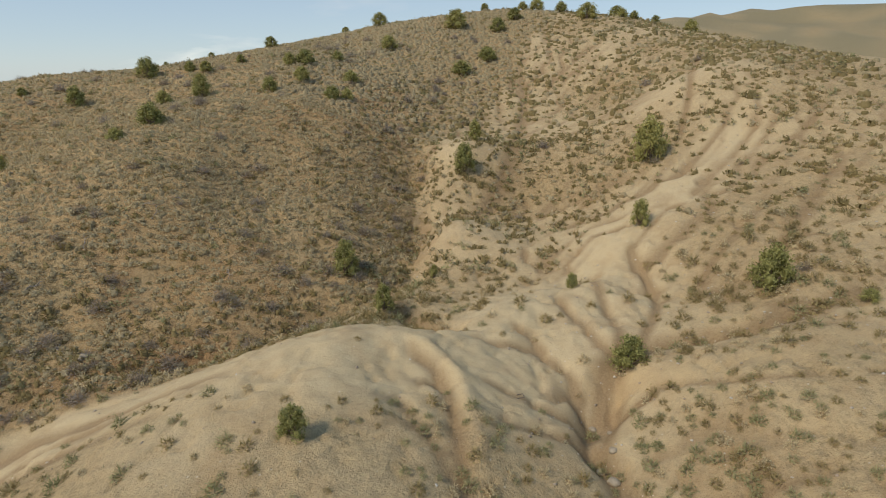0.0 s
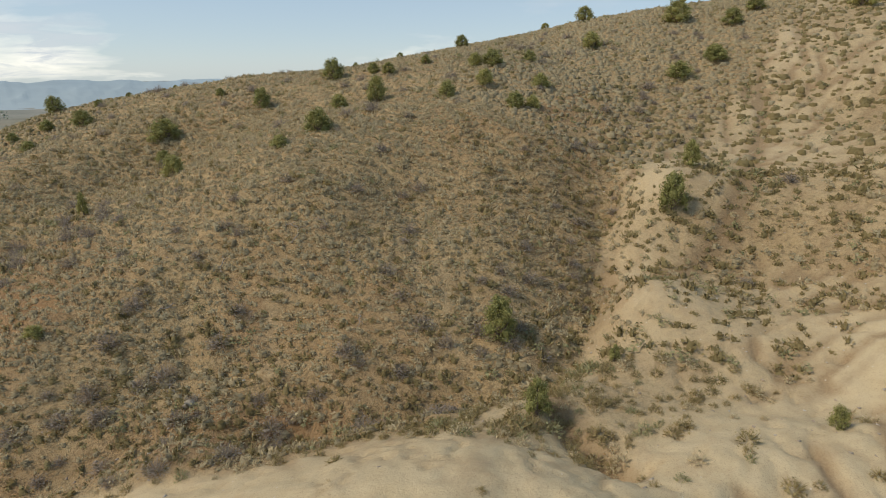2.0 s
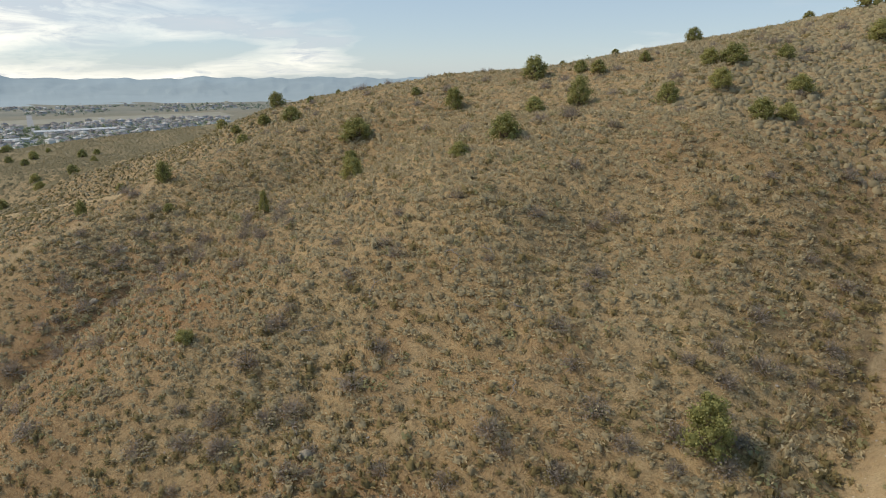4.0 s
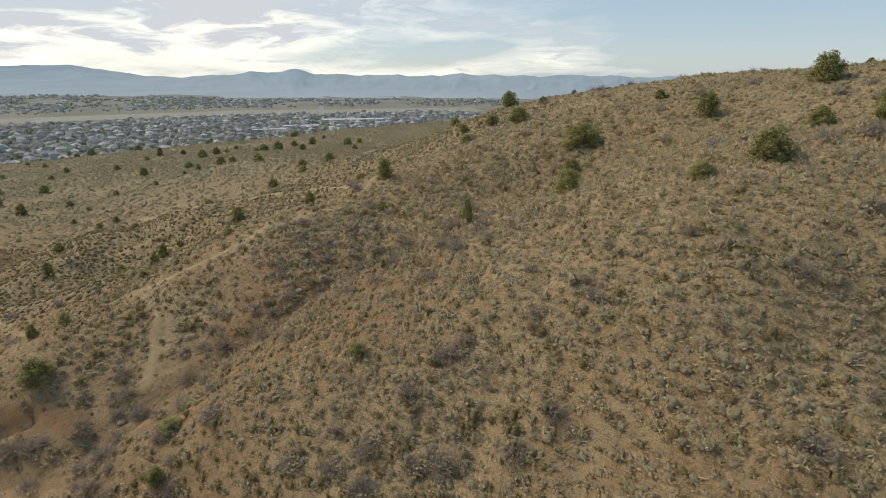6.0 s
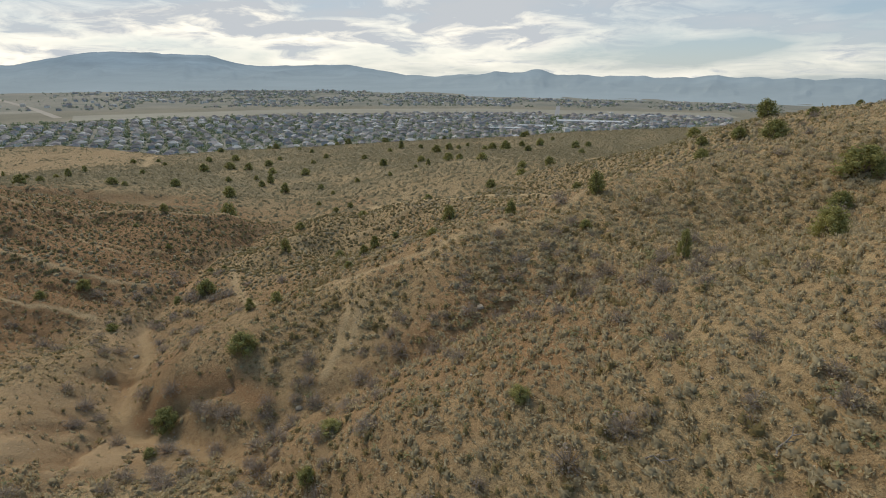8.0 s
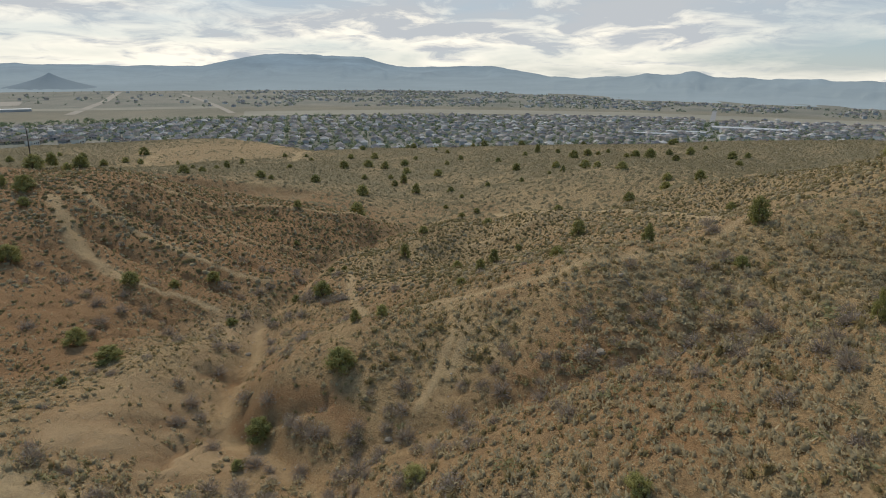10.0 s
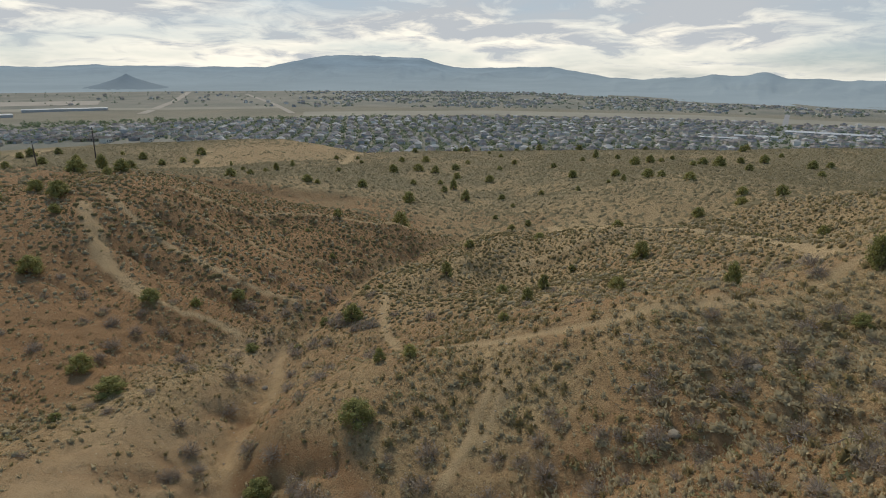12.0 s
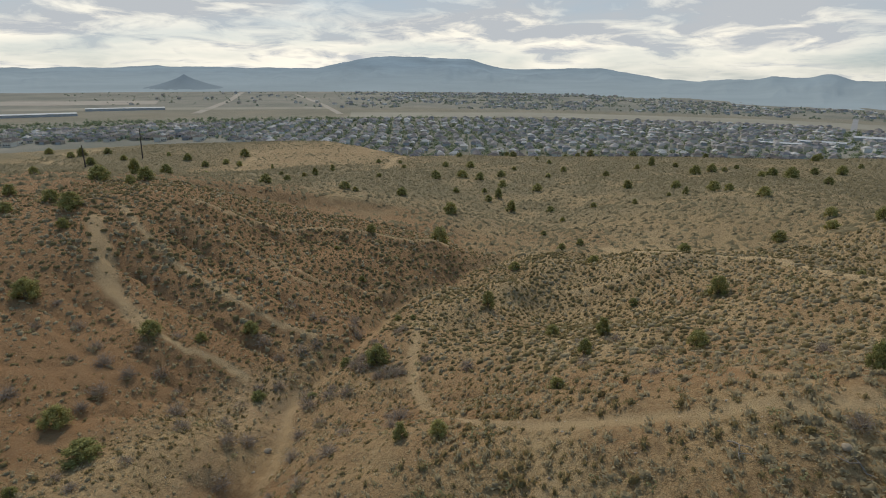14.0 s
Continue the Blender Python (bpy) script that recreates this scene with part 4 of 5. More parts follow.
def dome_template(rng, leaves, size, flat, blades=0):
    """A low ragged cushion of leaves and upright twig tips; unit width."""
    d = spread(leaves, rng)
    lobes = rng.uniform(0.22, 0.46, leaves) + 0.07 * np.sin(3 * np.arctan2(d[:, 1], d[:, 0]) + rng.uniform(0, 6))
    c = d * lobes[:, None]
    c[:, 2] = np.maximum(c[:, 2] * flat, 0.0) + 0.03
    v = leaf_tris(c, d + np.array([0, 0, 0.5]), size, rng)
    if blades:
        d = spread(blades, rng)
        tip = d * rng.uniform(0.36, 0.56, blades)[:, None]
        tip[:, 2] = np.maximum(tip[:, 2] * flat, 0.02) + 0.05
        base = tip * rng.uniform(0.25, 0.55, blades)[:, None]
        side = np.cross(d, rng.normal(size=(blades, 3)))
        side /= np.linalg.norm(side, axis=1)[:, None]
        w = rng.uniform(0.014, 0.036, blades)[:, None]
        v = np.concatenate([v, np.stack([base - side * w, base + side * w, tip], 1).reshape(-1, 3)])
    return v, np.arange(len(v)).reshape(-1, 3)


def cushion(rng, sides, leaves, size, rise=0.34, rings=2, body=1.0):
    """A low ragged tuft, longer than wide: a jagged mound bristling with leaf sprays; unit width."""
    a = np.arange(sides) * 2 * np.pi / sides + rng.uniform(-0.3, 0.3, sides)
    r0 = body * rng.uniform(0.19, 0.40, sides)
    ring = [np.stack([np.cos(a) * r0, np.sin(a) * r0, np.full(sides, -0.06)], 1)]
    if rings == 2:
        r1 = r0 * rng.uniform(0.45, 0.95, sides)
        ring.append(np.stack([np.cos(a + 0.25) * r1, np.sin(a + 0.25) * r1, rise * rng.uniform(0.35, 1.0, sides)], 1))
    v = np.concatenate(ring + [[(rng.uniform(-0.12, 0.12), rng.uniform(-0.12, 0.12), rise * body * rng.uniform(0.55, 0.95))]])
    k = np.arange(sides)
    n = (k + 1) % sides
    f = []
    if rings == 2:
        f += [np.stack([k, n, k + sides], 1), np.stack([n, n + sides, k + sides], 1)]
    o = sides * (rings - 1)
    f.append(np.stack([k + o, n + o, np.full(sides, o + sides)], 1))
    f = np.concatenate(f)
    d = spread(leaves, rng)
    root_ = d * np.array([0.36, 0.36, rise]) * rng.uniform(0.45, 1.0, leaves)[:, None] * (1 + 0.22 * np.sin(3 * np.arctan2(d[:, 1], d[:, 0]) + rng.uniform(0, 6)))[:, None]
    tip = root_ + (d * 0.8 + rng.normal(size=(leaves, 3)) * 0.5 + np.array([0, 0, 0.35])) * (size * rng.uniform(0.7, 1.7, leaves))[:, None]
    side = np.cross(d, rng.normal(size=(leaves, 3)))
    side *= (size * 0.85 / (np.linalg.norm(side, axis=1) + 1e-6))[:, None]
    lv = np.stack([root_ - side, root_ + side, tip], 1).reshape(-1, 3)
    lv[:, 2] = np.maximum(lv[:, 2], -0.02)
    # 1 on the mound, which leaf_material darkens as painted shade
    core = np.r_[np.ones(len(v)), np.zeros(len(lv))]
    return np.concatenate([v, lv]) * np.array([1.45, 0.85, 1.0]), np.concatenate([f, np.arange(3 * leaves).reshape(-1, 3) + len(v)]), core


def twig_template(rng, n, spread_out=0.5, tall=0.75, thick=0.011):
    """Thin bare twigs fanning up and out from the root; unit width."""
    d = spread(n, rng)
    tip = d * np.array([spread_out, spread_out, tall]) * rng.uniform(0.6, 1.05, n)[:, None]
    tip[:, 2] = np.maximum(tip[:, 2], 0.06)
    base = tip * rng.uniform(0.05, 0.45, n)[:, None]
    side = np.cross(d, rng.normal(size=(n, 3)))
    side /= np.linalg.norm(side, axis=1)[:, None]
    w = thick * rng.uniform(0.7, 1.6, n)[:, None]
    v = np.stack([base - side * w, base + side * w, tip], 1).reshape(-1, 3)
    return v, np.arange(3 * n).reshape(-1, 3)


def shrub_template(rng, n):
    """A fuzzy bare shrub: many fine forked twigs and a haze of small sprays; unit width."""
    a, fa = twig_template(rng, n, 0.5, 0.75, 0.006)
    b, fb = dome_template(rng, n // 2, 0.03, 1.25)
    return np.concatenate([a, b]), np.concatenate([fa, fb + len(a)])


def joined(name, templates, mat, x, y, width, tall, label, category, rng, sink=0.03, contour=False):
    """All the plants of one kind as one mesh; cushions lie along the slope's contour."""
    z = on_ground(x, y) - sink
    turn = rng.uniform(0, 2 * np.pi, len(x))
    if contour:
        turn = np.arctan2(on_ground(x, y + 2) - on_ground(x, y - 2), on_ground(x + 2, y) - on_ground(x - 2, y)) + np.pi / 2 + rng.normal(0, 0.45, len(x))
    which = rng.integers(0, len(templates), len(x))
    tone = np.clip(0.6 * rng.uniform(0, 1, len(x)) + 0.42 + 0.9 * fbm(x / 8, y / 8, 3, 33), 0, 1)
    vs, fs, ts, cs, base = [], [], [], [], 0
    for k, (tv, tf, *core) in enumerate(templates):
        sel = np.where(which == k)[0]
        if not len(sel):
            continue
        c, s = np.cos(turn[sel])[:, None], np.sin(turn[sel])[:, None]
        px = (tv[None, :, 0] * c - tv[None, :, 1] * s) * width[sel][:, None] + x[sel][:, None]
        py = (tv[None, :, 0] * s + tv[None, :, 1] * c) * width[sel][:, None] + y[sel][:, None]
        pz = tv[None, :, 2] * (width * tall)[sel][:, None] + z[sel][:, None]
        vs.append(np.stack([px, py, pz], 2).reshape(-1, 3))
        fs.append((tf[None] + (np.arange(len(sel)) * len(tv))[:, None, None] + base).reshape(-1, 3))
        ts.append(np.repeat(tone[sel], len(tv)))
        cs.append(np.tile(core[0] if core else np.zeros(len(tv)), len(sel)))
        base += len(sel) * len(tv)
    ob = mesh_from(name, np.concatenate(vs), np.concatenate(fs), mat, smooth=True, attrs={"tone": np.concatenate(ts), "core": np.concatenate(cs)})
    return tagged(ob, label, category, kind="stuff")


def scatter(x0, x1, y0, y1, cell, rng):
    gx, gy = np.meshgrid(np.arange(x0, x1, cell), np.arange(y0, y1, cell))
    return gx.ravel() + rng.uniform(0, cell, gx.size), gy.ravel() + rng.uniform(0, cell, gx.size)


BENCH = leaf_material("dull green sage on the benches", (0.20, 0.168, 0.09), (0.41, 0.345, 0.20), (0.38, 0.29, 0.16))


# ---- brush ----
def plant_brush():
    rng = np.random.default_rng(11)
    x, y = scatter(-112, 44, -50, 112, 0.60, rng)
    xn, yn = scatter(-58, 14, 16, 62, 0.48, rng)
    xs, ys = scatter(-64, -34, -18, 16, 0.46, rng)
    out = ~((x > -58) & (x < 14) & (y > 16) & (y < 62)) & ~((x > -64) & (x < -34) & (y > -18) & (y < 16))
    x, y = np.r_[x[out], xn, xs], np.r_[y[out], yn, ys]
    bare, red, grass, trail, clay, n1, n2 = masks(x, y)
    clump = fbm(x / 5.0, y / 5.0, 3, 55)
    p = 1.0 + 0.42 * clump - (0.55 + 0.3 * clump) * clay - 0.42 * smooth(0.6, 1.0, bare) - 0.38 * (1 - clay) * smooth(0.3, 0.75, bare) - (0.10 + 0.26 * smooth(-30, -45, x)) * red - 1.1 * trail
    d_main, _ = away(LAND["main_wash"], x, y)
    p = p - 0.5 * np.exp(-(d_main / 0.8) ** 2) + 0.10 * smooth(-38, -50, x) * smooth(0, -12, y)
    for flat in PALE_FLATS:
        pale, _ = away(flat, x, y)
        p = p + 0.06 * np.exp(-(pale / 3.4) ** 4)
    p = p * (1 - 0.4 * clay * smooth(24, 21, y) * smooth(9, 5, x)) + 0.40 * smooth(-56, -66, x)
    slope = (1 - clay) * smooth(24, 30, y) * smooth(-62, -54, x)
    lower = (1 - clay) * smooth(27, 20, y) * smooth(-60, -54, x)
    p = p + 0.3 * slope - lower * (0.22 - 0.55 * clump)
    keep = rng.uniform(0, 1, len(x)) < p
    x, y, clay, clump, slope = x[keep], y[keep], clay[keep], clump[keep], slope[keep]
    width = (0.40 + 0.10 * slope + 0.58 * rng.uniform(0, 1, len(x)) ** 2.2) * (1 + 0.30 * clay * smooth(26, 32, y)) * (1 + 0.25 * clump) * (1 - 0.30 * smooth(-38, -50, x) * smooth(16, 8, y) * (1 - 0.8 * smooth(-60, -68, x)))
    pick = rng.uniform(0, 1, len(x))
    green = pick < 0.05 + 0.10 * clay + 0.30 * clay * smooth(26, 22, y)
    foot, _ = away(LAND["main_wash"], x, y)
    dark = ~green & (pick > 0.86 - 0.4 * np.exp(-(foot / 7) ** 2) * (1 - clay) * smooth(-40, -30, x) + 0.08 - (0.58 - 0.30 * smooth(30, 24, y)) * clay - 0.34 * smooth(-34, -50, x) * (1 - 0.7 * smooth(20, 30, y)) - 0.35 * smooth(-60, -80, x))
    front = (clay > 0.5) & (x > -30) & (x < 26) & (y > 8) & (y < 40)
    close = ~front & (x > -58) & (x < 34) & (y > 12) & (y < 62)
    middle = ~front & ~close & (x > -66) & (x < -20) & (y > -20)
    pale, far = ~green & ~dark, ~front & ~close & ~middle
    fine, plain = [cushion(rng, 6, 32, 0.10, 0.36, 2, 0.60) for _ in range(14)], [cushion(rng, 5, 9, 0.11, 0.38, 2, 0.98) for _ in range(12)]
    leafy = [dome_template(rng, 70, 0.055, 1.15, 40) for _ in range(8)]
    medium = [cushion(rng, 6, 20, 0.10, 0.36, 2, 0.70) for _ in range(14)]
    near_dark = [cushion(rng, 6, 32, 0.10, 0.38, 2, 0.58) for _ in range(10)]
    for sel, kinds, mat, label in (
        (close & pale, fine, SAGE, "low grey-green sagebrush cushions thick on the near slope"),
        (front & pale, leafy, SAGE, "ragged grey-green sage tufts on bare buff clay"),
        (front & dark, leafy, OLIVE, "ragged dark olive tufts on bare buff clay"),
        (middle & pale, medium, SAGE, "low grey-green sagebrush tufts round the dry wash"),
        (middle & dark, medium, OLIVE, "small dark olive bushes round the dry wash"),
        (far & pale, plain, SAGE, "low grey-green sagebrush cushions all over the hills"),
        (close & dark, near_dark, OLIVE, "small dark olive bushes dotted over bare clay"),
        (far & dark, plain, OLIVE, "small dark olive bushes on the reddish slopes"),
    ):
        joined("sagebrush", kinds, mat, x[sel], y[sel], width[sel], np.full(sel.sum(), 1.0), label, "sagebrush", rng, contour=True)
    for sel, kinds, label in ((green & front, leafy, "soft yellow-green rabbitbrush tufts on bare clay"), (green & ~front, [dome_template(rng, 20, 0.10, 1.1, 14) for _ in range(5)], "soft yellow-green rabbitbrush tufts among the sage")):
        joined("rabbitbrush", kinds, GREEN, x[sel], y[sel], width[sel] * 1.1, np.full(sel.sum(), 1.0), label, "brush", rng)
    # taller twiggy shrubs in the draws and over the hill
    x, y = scatter(-75, 30, -30, 95, 1.6, rng)
    bare, red, grass, trail, clay, n1, n2 = masks(x, y)
    d_draw, _ = away(LAND["west_draw"], x, y)
    d_foot, _ = away(LAND["main_wash"], x, y)
    p = 0.10 + 0.12 * fbm(x / 7, y / 7, 3, 61) + 0.75 * np.exp(-((d_draw - 2.0) / 2.6) ** 2) + 0.42 * np.exp(-((d_foot - 2.6) / 2.4) ** 2) * (1 - clay) - 0.05 * clay - trail - 0.3 * smooth(0.3, 0.7, bare)
    keep = rng.uniform(0, 1, len(x)) < p
    x, y = x[keep], y[keep]
    joined("bitterbrush", [shrub_template(rng, 240) for _ in range(5)], TWIG, x, y, rng.uniform(1.0, 2.2, len(x)), rng.uniform(0.55, 0.85, len(x)), "bare grey-purple twiggy shrubs dotted over the hill", "shrub", rng)
    leafy = rng.uniform(0, 1, len(x)) < 0.55
    joined("big_sagebrush", [dome_template(rng, 40, 0.07, 1.1, 70) for _ in range(4)], SAGE, x[leafy] + 0.3, y[leafy] + 0.2, rng.uniform(0.6, 1.15, leafy.sum()), np.full(leafy.sum(), 0.9), "knee-high grey sagebrush beside the bare shrubs", "sagebrush", rng)
    # farther brush, plainer
    x, y = scatter(-330, -112, -210, 140, 1.2, rng)
    x2, y2 = scatter(-112, 60, 112, 150, 1.5, rng)
    x3, y3 = scatter(-112, 44, -90, -50, 1.3, rng)
    x, y = np.r_[x, x2, x3], np.r_[y, y2, y3]
    bare, red, grass, trail, clay, n1, n2 = masks(x, y)
    keep = rng.uniform(0, 1, len(x)) < 0.66 + 0.5 * n1 - 0.6 * bare - trail - 0.5 * smooth(0.1, 0.5, scarp(x, y)) - 0.45 * np.exp(-(((x + 235) / 42) ** 2 + ((y + 120) / 34) ** 2) ** 2)
    x, y = x[keep], y[keep]
    joined("distant_sagebrush", [cushion(rng, 4, 3, 0.10, 0.42, 1, 1.6) for _ in range(6)], BENCH, x, y, rng.uniform(0.6, 1.3, len(x)), np.full(len(x), 0.8), "grey-green sagebrush covering the far benches", "sagebrush", rng)
    # straw-coloured grass between the brush
    x, y = scatter(-66, 24, -12, 66, 0.42, rng)
    bare, red, grass, trail, clay, n1, n2 = masks(x, y)
    keep = rng.uniform(0, 1, len(x)) < 0.62 - 0.42 * clay - 0.3 * bare - trail + 0.4 * n2
    x, y = x[keep], y[keep]
    joined("dry_grass", [twig_template(rng, 9, 0.6, 0.6, 0.03) for _ in range(5)], STRAW, x, y, rng.uniform(0.26, 0.62, len(x)), np.full(len(x), 0.5), "short dry straw-coloured grass tufts between the brush", "grass", rng)
    # stones and crumbs of clay
    x, y = scatter(-70, 30, -20, 60, 1.0, rng)
    d1, _ = away(LAND["main_wash"], x, y)
    d2, _ = away(LAND["front_wash"], x, y)
    keep = rng.uniform(0, 1, len(x)) < 0.10 + 0.5 * np.exp(-(d1 / 2) ** 2) + 0.8 * np.exp(-(d2 / 1.4) ** 2) + 0.35 * smooth(-2, 4, x) * smooth(16, 20, y)
    x, y = x[keep], y[keep]
    stone = []
    for _ in range(4):
        v = np.array([(1, 0, 0), (0, 1, 0), (-1, 0, 0), (0, -1, 0), (0, 0, 0.7), (0, 0, -0.4), (0.6, 0.6, 0.5), (-0.6, -0.5, 0.5)]) * 0.5
        v = v * rng.uniform(0.6, 1.3, v.shape)
        stone.append((v, np.array([(0, 6, 4), (6, 1, 4), (1, 2, 4), (2, 7, 4), (7, 3, 4), (3, 0, 4), (0, 1, 6), (2, 3, 7), (1, 0, 5), (2, 1, 5), (3, 2, 5), (0, 3, 5)])))
    joined("stones", stone, STONE, x, y, rng.uniform(0.06, 0.24, len(x)), np.full(len(x), 0.8), "small pale stones and clay crumbs on the ground", "stones", rng, sink=0.0)


STONE = island_material("pale stone", [(0.42, 0.35, 0.27), (0.33, 0.26, 0.19), (0.5, 0.44, 0.36), (0.36, 0.27, 0.19)], 0.9)
plant_brush()


# ---- junipers ----
def ball(bm, centre, radius, squash=1.0, rng=None):
    r = bmesh.ops.create_icosphere(bm, subdivisions=1, radius=1.0)
    for v in r["verts"]:
        k = radius * (rng.uniform(0.85, 1.12) if rng is not None else 1.0)
        v.co = Vector((v.co.x * k, v.co.y * k, v.co.z * k * squash)) + Vector(centre)


def limb(bm, points, radii, sides=7):
    """A tapered bent stem through the points."""
    rings = []
    for i, (p, r) in enumerate(zip(points, radii)):
        a = Vector(points[max(i - 1, 0)])
        b = Vector(points[min(i + 1, len(points) - 1)])
        q = (b - a).to_track_quat("Z", "Y")
        rings.append([bm.verts.new(Vector(p) + q @ Vector((math.cos(k * math.tau / sides) * r, math.sin(k * math.tau / sides) * r, 0))) for k in range(sides)])
    for lo, hi in zip(rings, rings[1:]):
        for k in range(sides):
            bm.faces.new((lo[k], lo[(k + 1) % sides], hi[(k + 1) % sides], hi[k]))
    bm.faces.new(rings[0][::-1])
    bm.faces.new(rings[-1])


def juniper_tree(seed, tall, lobes, ragged):
    """A bushy juniper of unit width, its foliage down to the ground."""
    rng = np.random.default_rng(seed)
    ob = new("juniper_tree")
    bm = bmesh.new()
    lean = rng.uniform(-0.06, 0.06, 2)
    limb(bm, [(0, 0, -0.12), (lean[0] * 0.5, lean[1] * 0.5, 0.12 * tall), (lean[0], lean[1], 0.42 * tall), (lean[0] * 1.6, lean[1] * 1.4, 0.75 * tall)], [0.075, 0.06, 0.04, 0.015])
    for k in range(4):
        a = k * 1.6 + rng.uniform(-0.4, 0.4)
        limb(bm, [(lean[0] * 0.4, lean[1] * 0.4, 0.10 * tall), (0.16 * math.cos(a), 0.16 * math.sin(a), 0.24 * tall), (0.30 * math.cos(a), 0.30 * math.sin(a), 0.42 * tall)], [0.035, 0.026, 0.01], 5)
    part("trunk", bm, BARK, ob, "gnarled grey-brown juniper trunk")
    cs, ds, core = [], [], bmesh.new()
    for k in range(lobes):
        a = k * 2.399 + rng.uniform(-0.3, 0.3)
        u = (k + 0.5) / lobes
        h = (0.16 + 0.70 * u) * tall
        out = 0.30 * math.sqrt(max(0.0, 1 - (1.25 * u - 0.22) ** 2)) * rng.uniform(0.75, 1.1)
        c = np.array([math.cos(a) * out, math.sin(a) * out, h])
        rad = rng.uniform(0.15, 0.23) * (1.15 - 0.45 * u)
        ball(core, c, rad * 0.58, min(1.1, tall), rng)
        n = 230
        d = rng.normal(size=(n, 3))
        d /= np.linalg.norm(d, axis=1)[:, None]
        cs.append(c + d * rad * rng.uniform(0.55, 1.0 + ragged, n)[:, None] * np.array([1, 1, 1.05]))
        ds.append(d + np.array([0, 0, 0.4]))
    cs, ds = np.concatenate(cs), np.concatenate(ds)
    cs[:, 2] = np.maximum(cs[:, 2], 0.01)
    v = leaf_tris(cs, ds, 0.026, rng, 1.5)
    f = np.arange(len(v)).reshape(-1, 3)
    core.verts.index_update()
    cv = np.array([q.co for q in core.verts])
    cf = np.array([[q.index for q in t.verts] for t in core.faces]) + len(v)
    core.free()
    mesh_from("crown", np.concatenate([v, cv]), np.concatenate([f, cf]), JUNIPER, ob)
    return ob


def plant_trees():
    protos = [juniper_tree(31, 0.95, 11, 0.18), juniper_tree(32, 0.80, 12, 0.22), juniper_tree(33, 1.15, 13, 0.25), juniper_tree(34, 0.70, 10, 0.20), juniper_tree(35, 1.0, 12, 0.35)]
    rng = np.random.default_rng(5)
    used = set()
    for group, label, trees in (
        ("junipers on the brushy hill", "rounded olive-green juniper on the sagebrush hillside", HILL_TREES),
        ("junipers along the crest", "dark green juniper standing on the hill crest", CREST_TREES + CREST_TREES_MORE),
        ("junipers on the clay slope", "bushy bright green juniper on bare buff clay", CLAY_TREES),
        ("junipers in the valley", "dark green juniper beside the dirt trail", VALLEY_TREES),
        ("junipers on the bench", "small dark juniper on the far sagebrush bench", BENCH_TREES),
        ("junipers on the red hill", "dusty green juniper on the reddish eroded hill", SOUTH_TREES),
        ("junipers on the plain", "distant dark juniper on the dry plain", PLAIN_TREES),
        ("junipers behind the red hill", "distant dark juniper on the grassy plain beside the road", SOUTH_PLAIN_TREES),
        ("junipers near the brink", "dark juniper near the brink above the town", FAR_TREES + FAR_TREES_MORE),
    ):
        xs, ys = np.array([t[0] for t in trees]), np.array([t[1] for t in trees])
        zs = on_ground(xs, ys)
        for (x, y, w, *ratio), z in zip(trees, zs):
            k = int(rng.integers(0, 5))
            tall = (ratio[0] if ratio else 0.74) / (0.95, 0.80, 1.15, 0.70, 1.0)[k]
            w = max(w, 0.8) * rng.uniform(0.92, 1.02)
            m = pose(x, y, z - 0.05 * w, 0, 0, rng.uniform(0, 360)) @ Matrix.Diagonal((w, w * rng.uniform(0.9, 1.05), w * tall * rng.uniform(0.95, 1.08), 1))
            if k not in used:
                used.add(k)
                ob = protos[k]
                ob.matrix_basis = m
            else:
                ob = copy_thing(protos[k], m @ Matrix.Diagonal((*[1 / s for s in protos[k].scale], 1)))
            tagged(ob, label, "tree", group)


plant_trees()


# ---- poles, fallen wood, boulders ----
WOOD = plain_material("weathered pole wood", (0.07, 0.05, 0.04), (0.13, 0.10, 0.08), 8, 0.9, 0.4)
DEAD = plain_material("bleached dead wood", (0.20, 0.165, 0.13), (0.33, 0.28, 0.23), 14, 0.9, 0.5)
STEEL = plain_material("dull steel", (0.25, 0.25, 0.26), (0.35, 0.35, 0.36), 20, 0.5, 0.1, 0.8)
ROCK = plain_material("pale boulder rock", (0.25, 0.195, 0.13), (0.38, 0.31, 0.22), 5, 0.9, 0.8)


def utility_pole(x, y, tall, lean):
    z = float(on_ground(x, y)[0])
    ob = new("utility_pole")
    ob.matrix_world = pose(x, y, z, 0, lean, 0)
    bm = bmesh.new()
    limb(bm, [(0, 0, -1.0), (0, 0, tall * 0.5), (0, 0, tall)], [0.24, 0.20, 0.15], 12)
    part("pole", bm, WOOD, ob)
    bm = bmesh.new()
    bmesh.ops.create_cone(bm, cap_ends=True, segments=12, radius1=0.17, radius2=0.10, depth=0.12, matrix=Matrix.Translation((0, 0, tall + 0.06)))
    part("cap", bm, STEEL, ob, "dull metal pole cap")
    return tagged(ob, "tall dark wooden utility pole without wires", "pole", "utility poles on the plain")


utility_pole(-189.9, -173.3, 12.0, -2.5)
utility_pole(-166.8, -174.3, 8.0, 1.0)


def dead_branch(x, y, length, turn, seed):
    rng = random.Random(seed)
    z = float(on_ground(x, y)[0])
    ob = new("dead_branch")
    ob.matrix_world = pose(x, y, z + 0.05, 0, 0, turn)
    pts, h = [], 0.0
    for k in range(6):
        pts.append((length * k / 5, rng.uniform(-0.12, 0.12) * length, 0.03 + 0.10 * math.sin(k * 0.6) * length + rng.uniform(0, 0.03)))
    ends = [tuple(ob.matrix_world @ Vector(p)) for p in pts]
    ground_z = on_ground([e[0] for e in ends], [e[1] for e in ends])
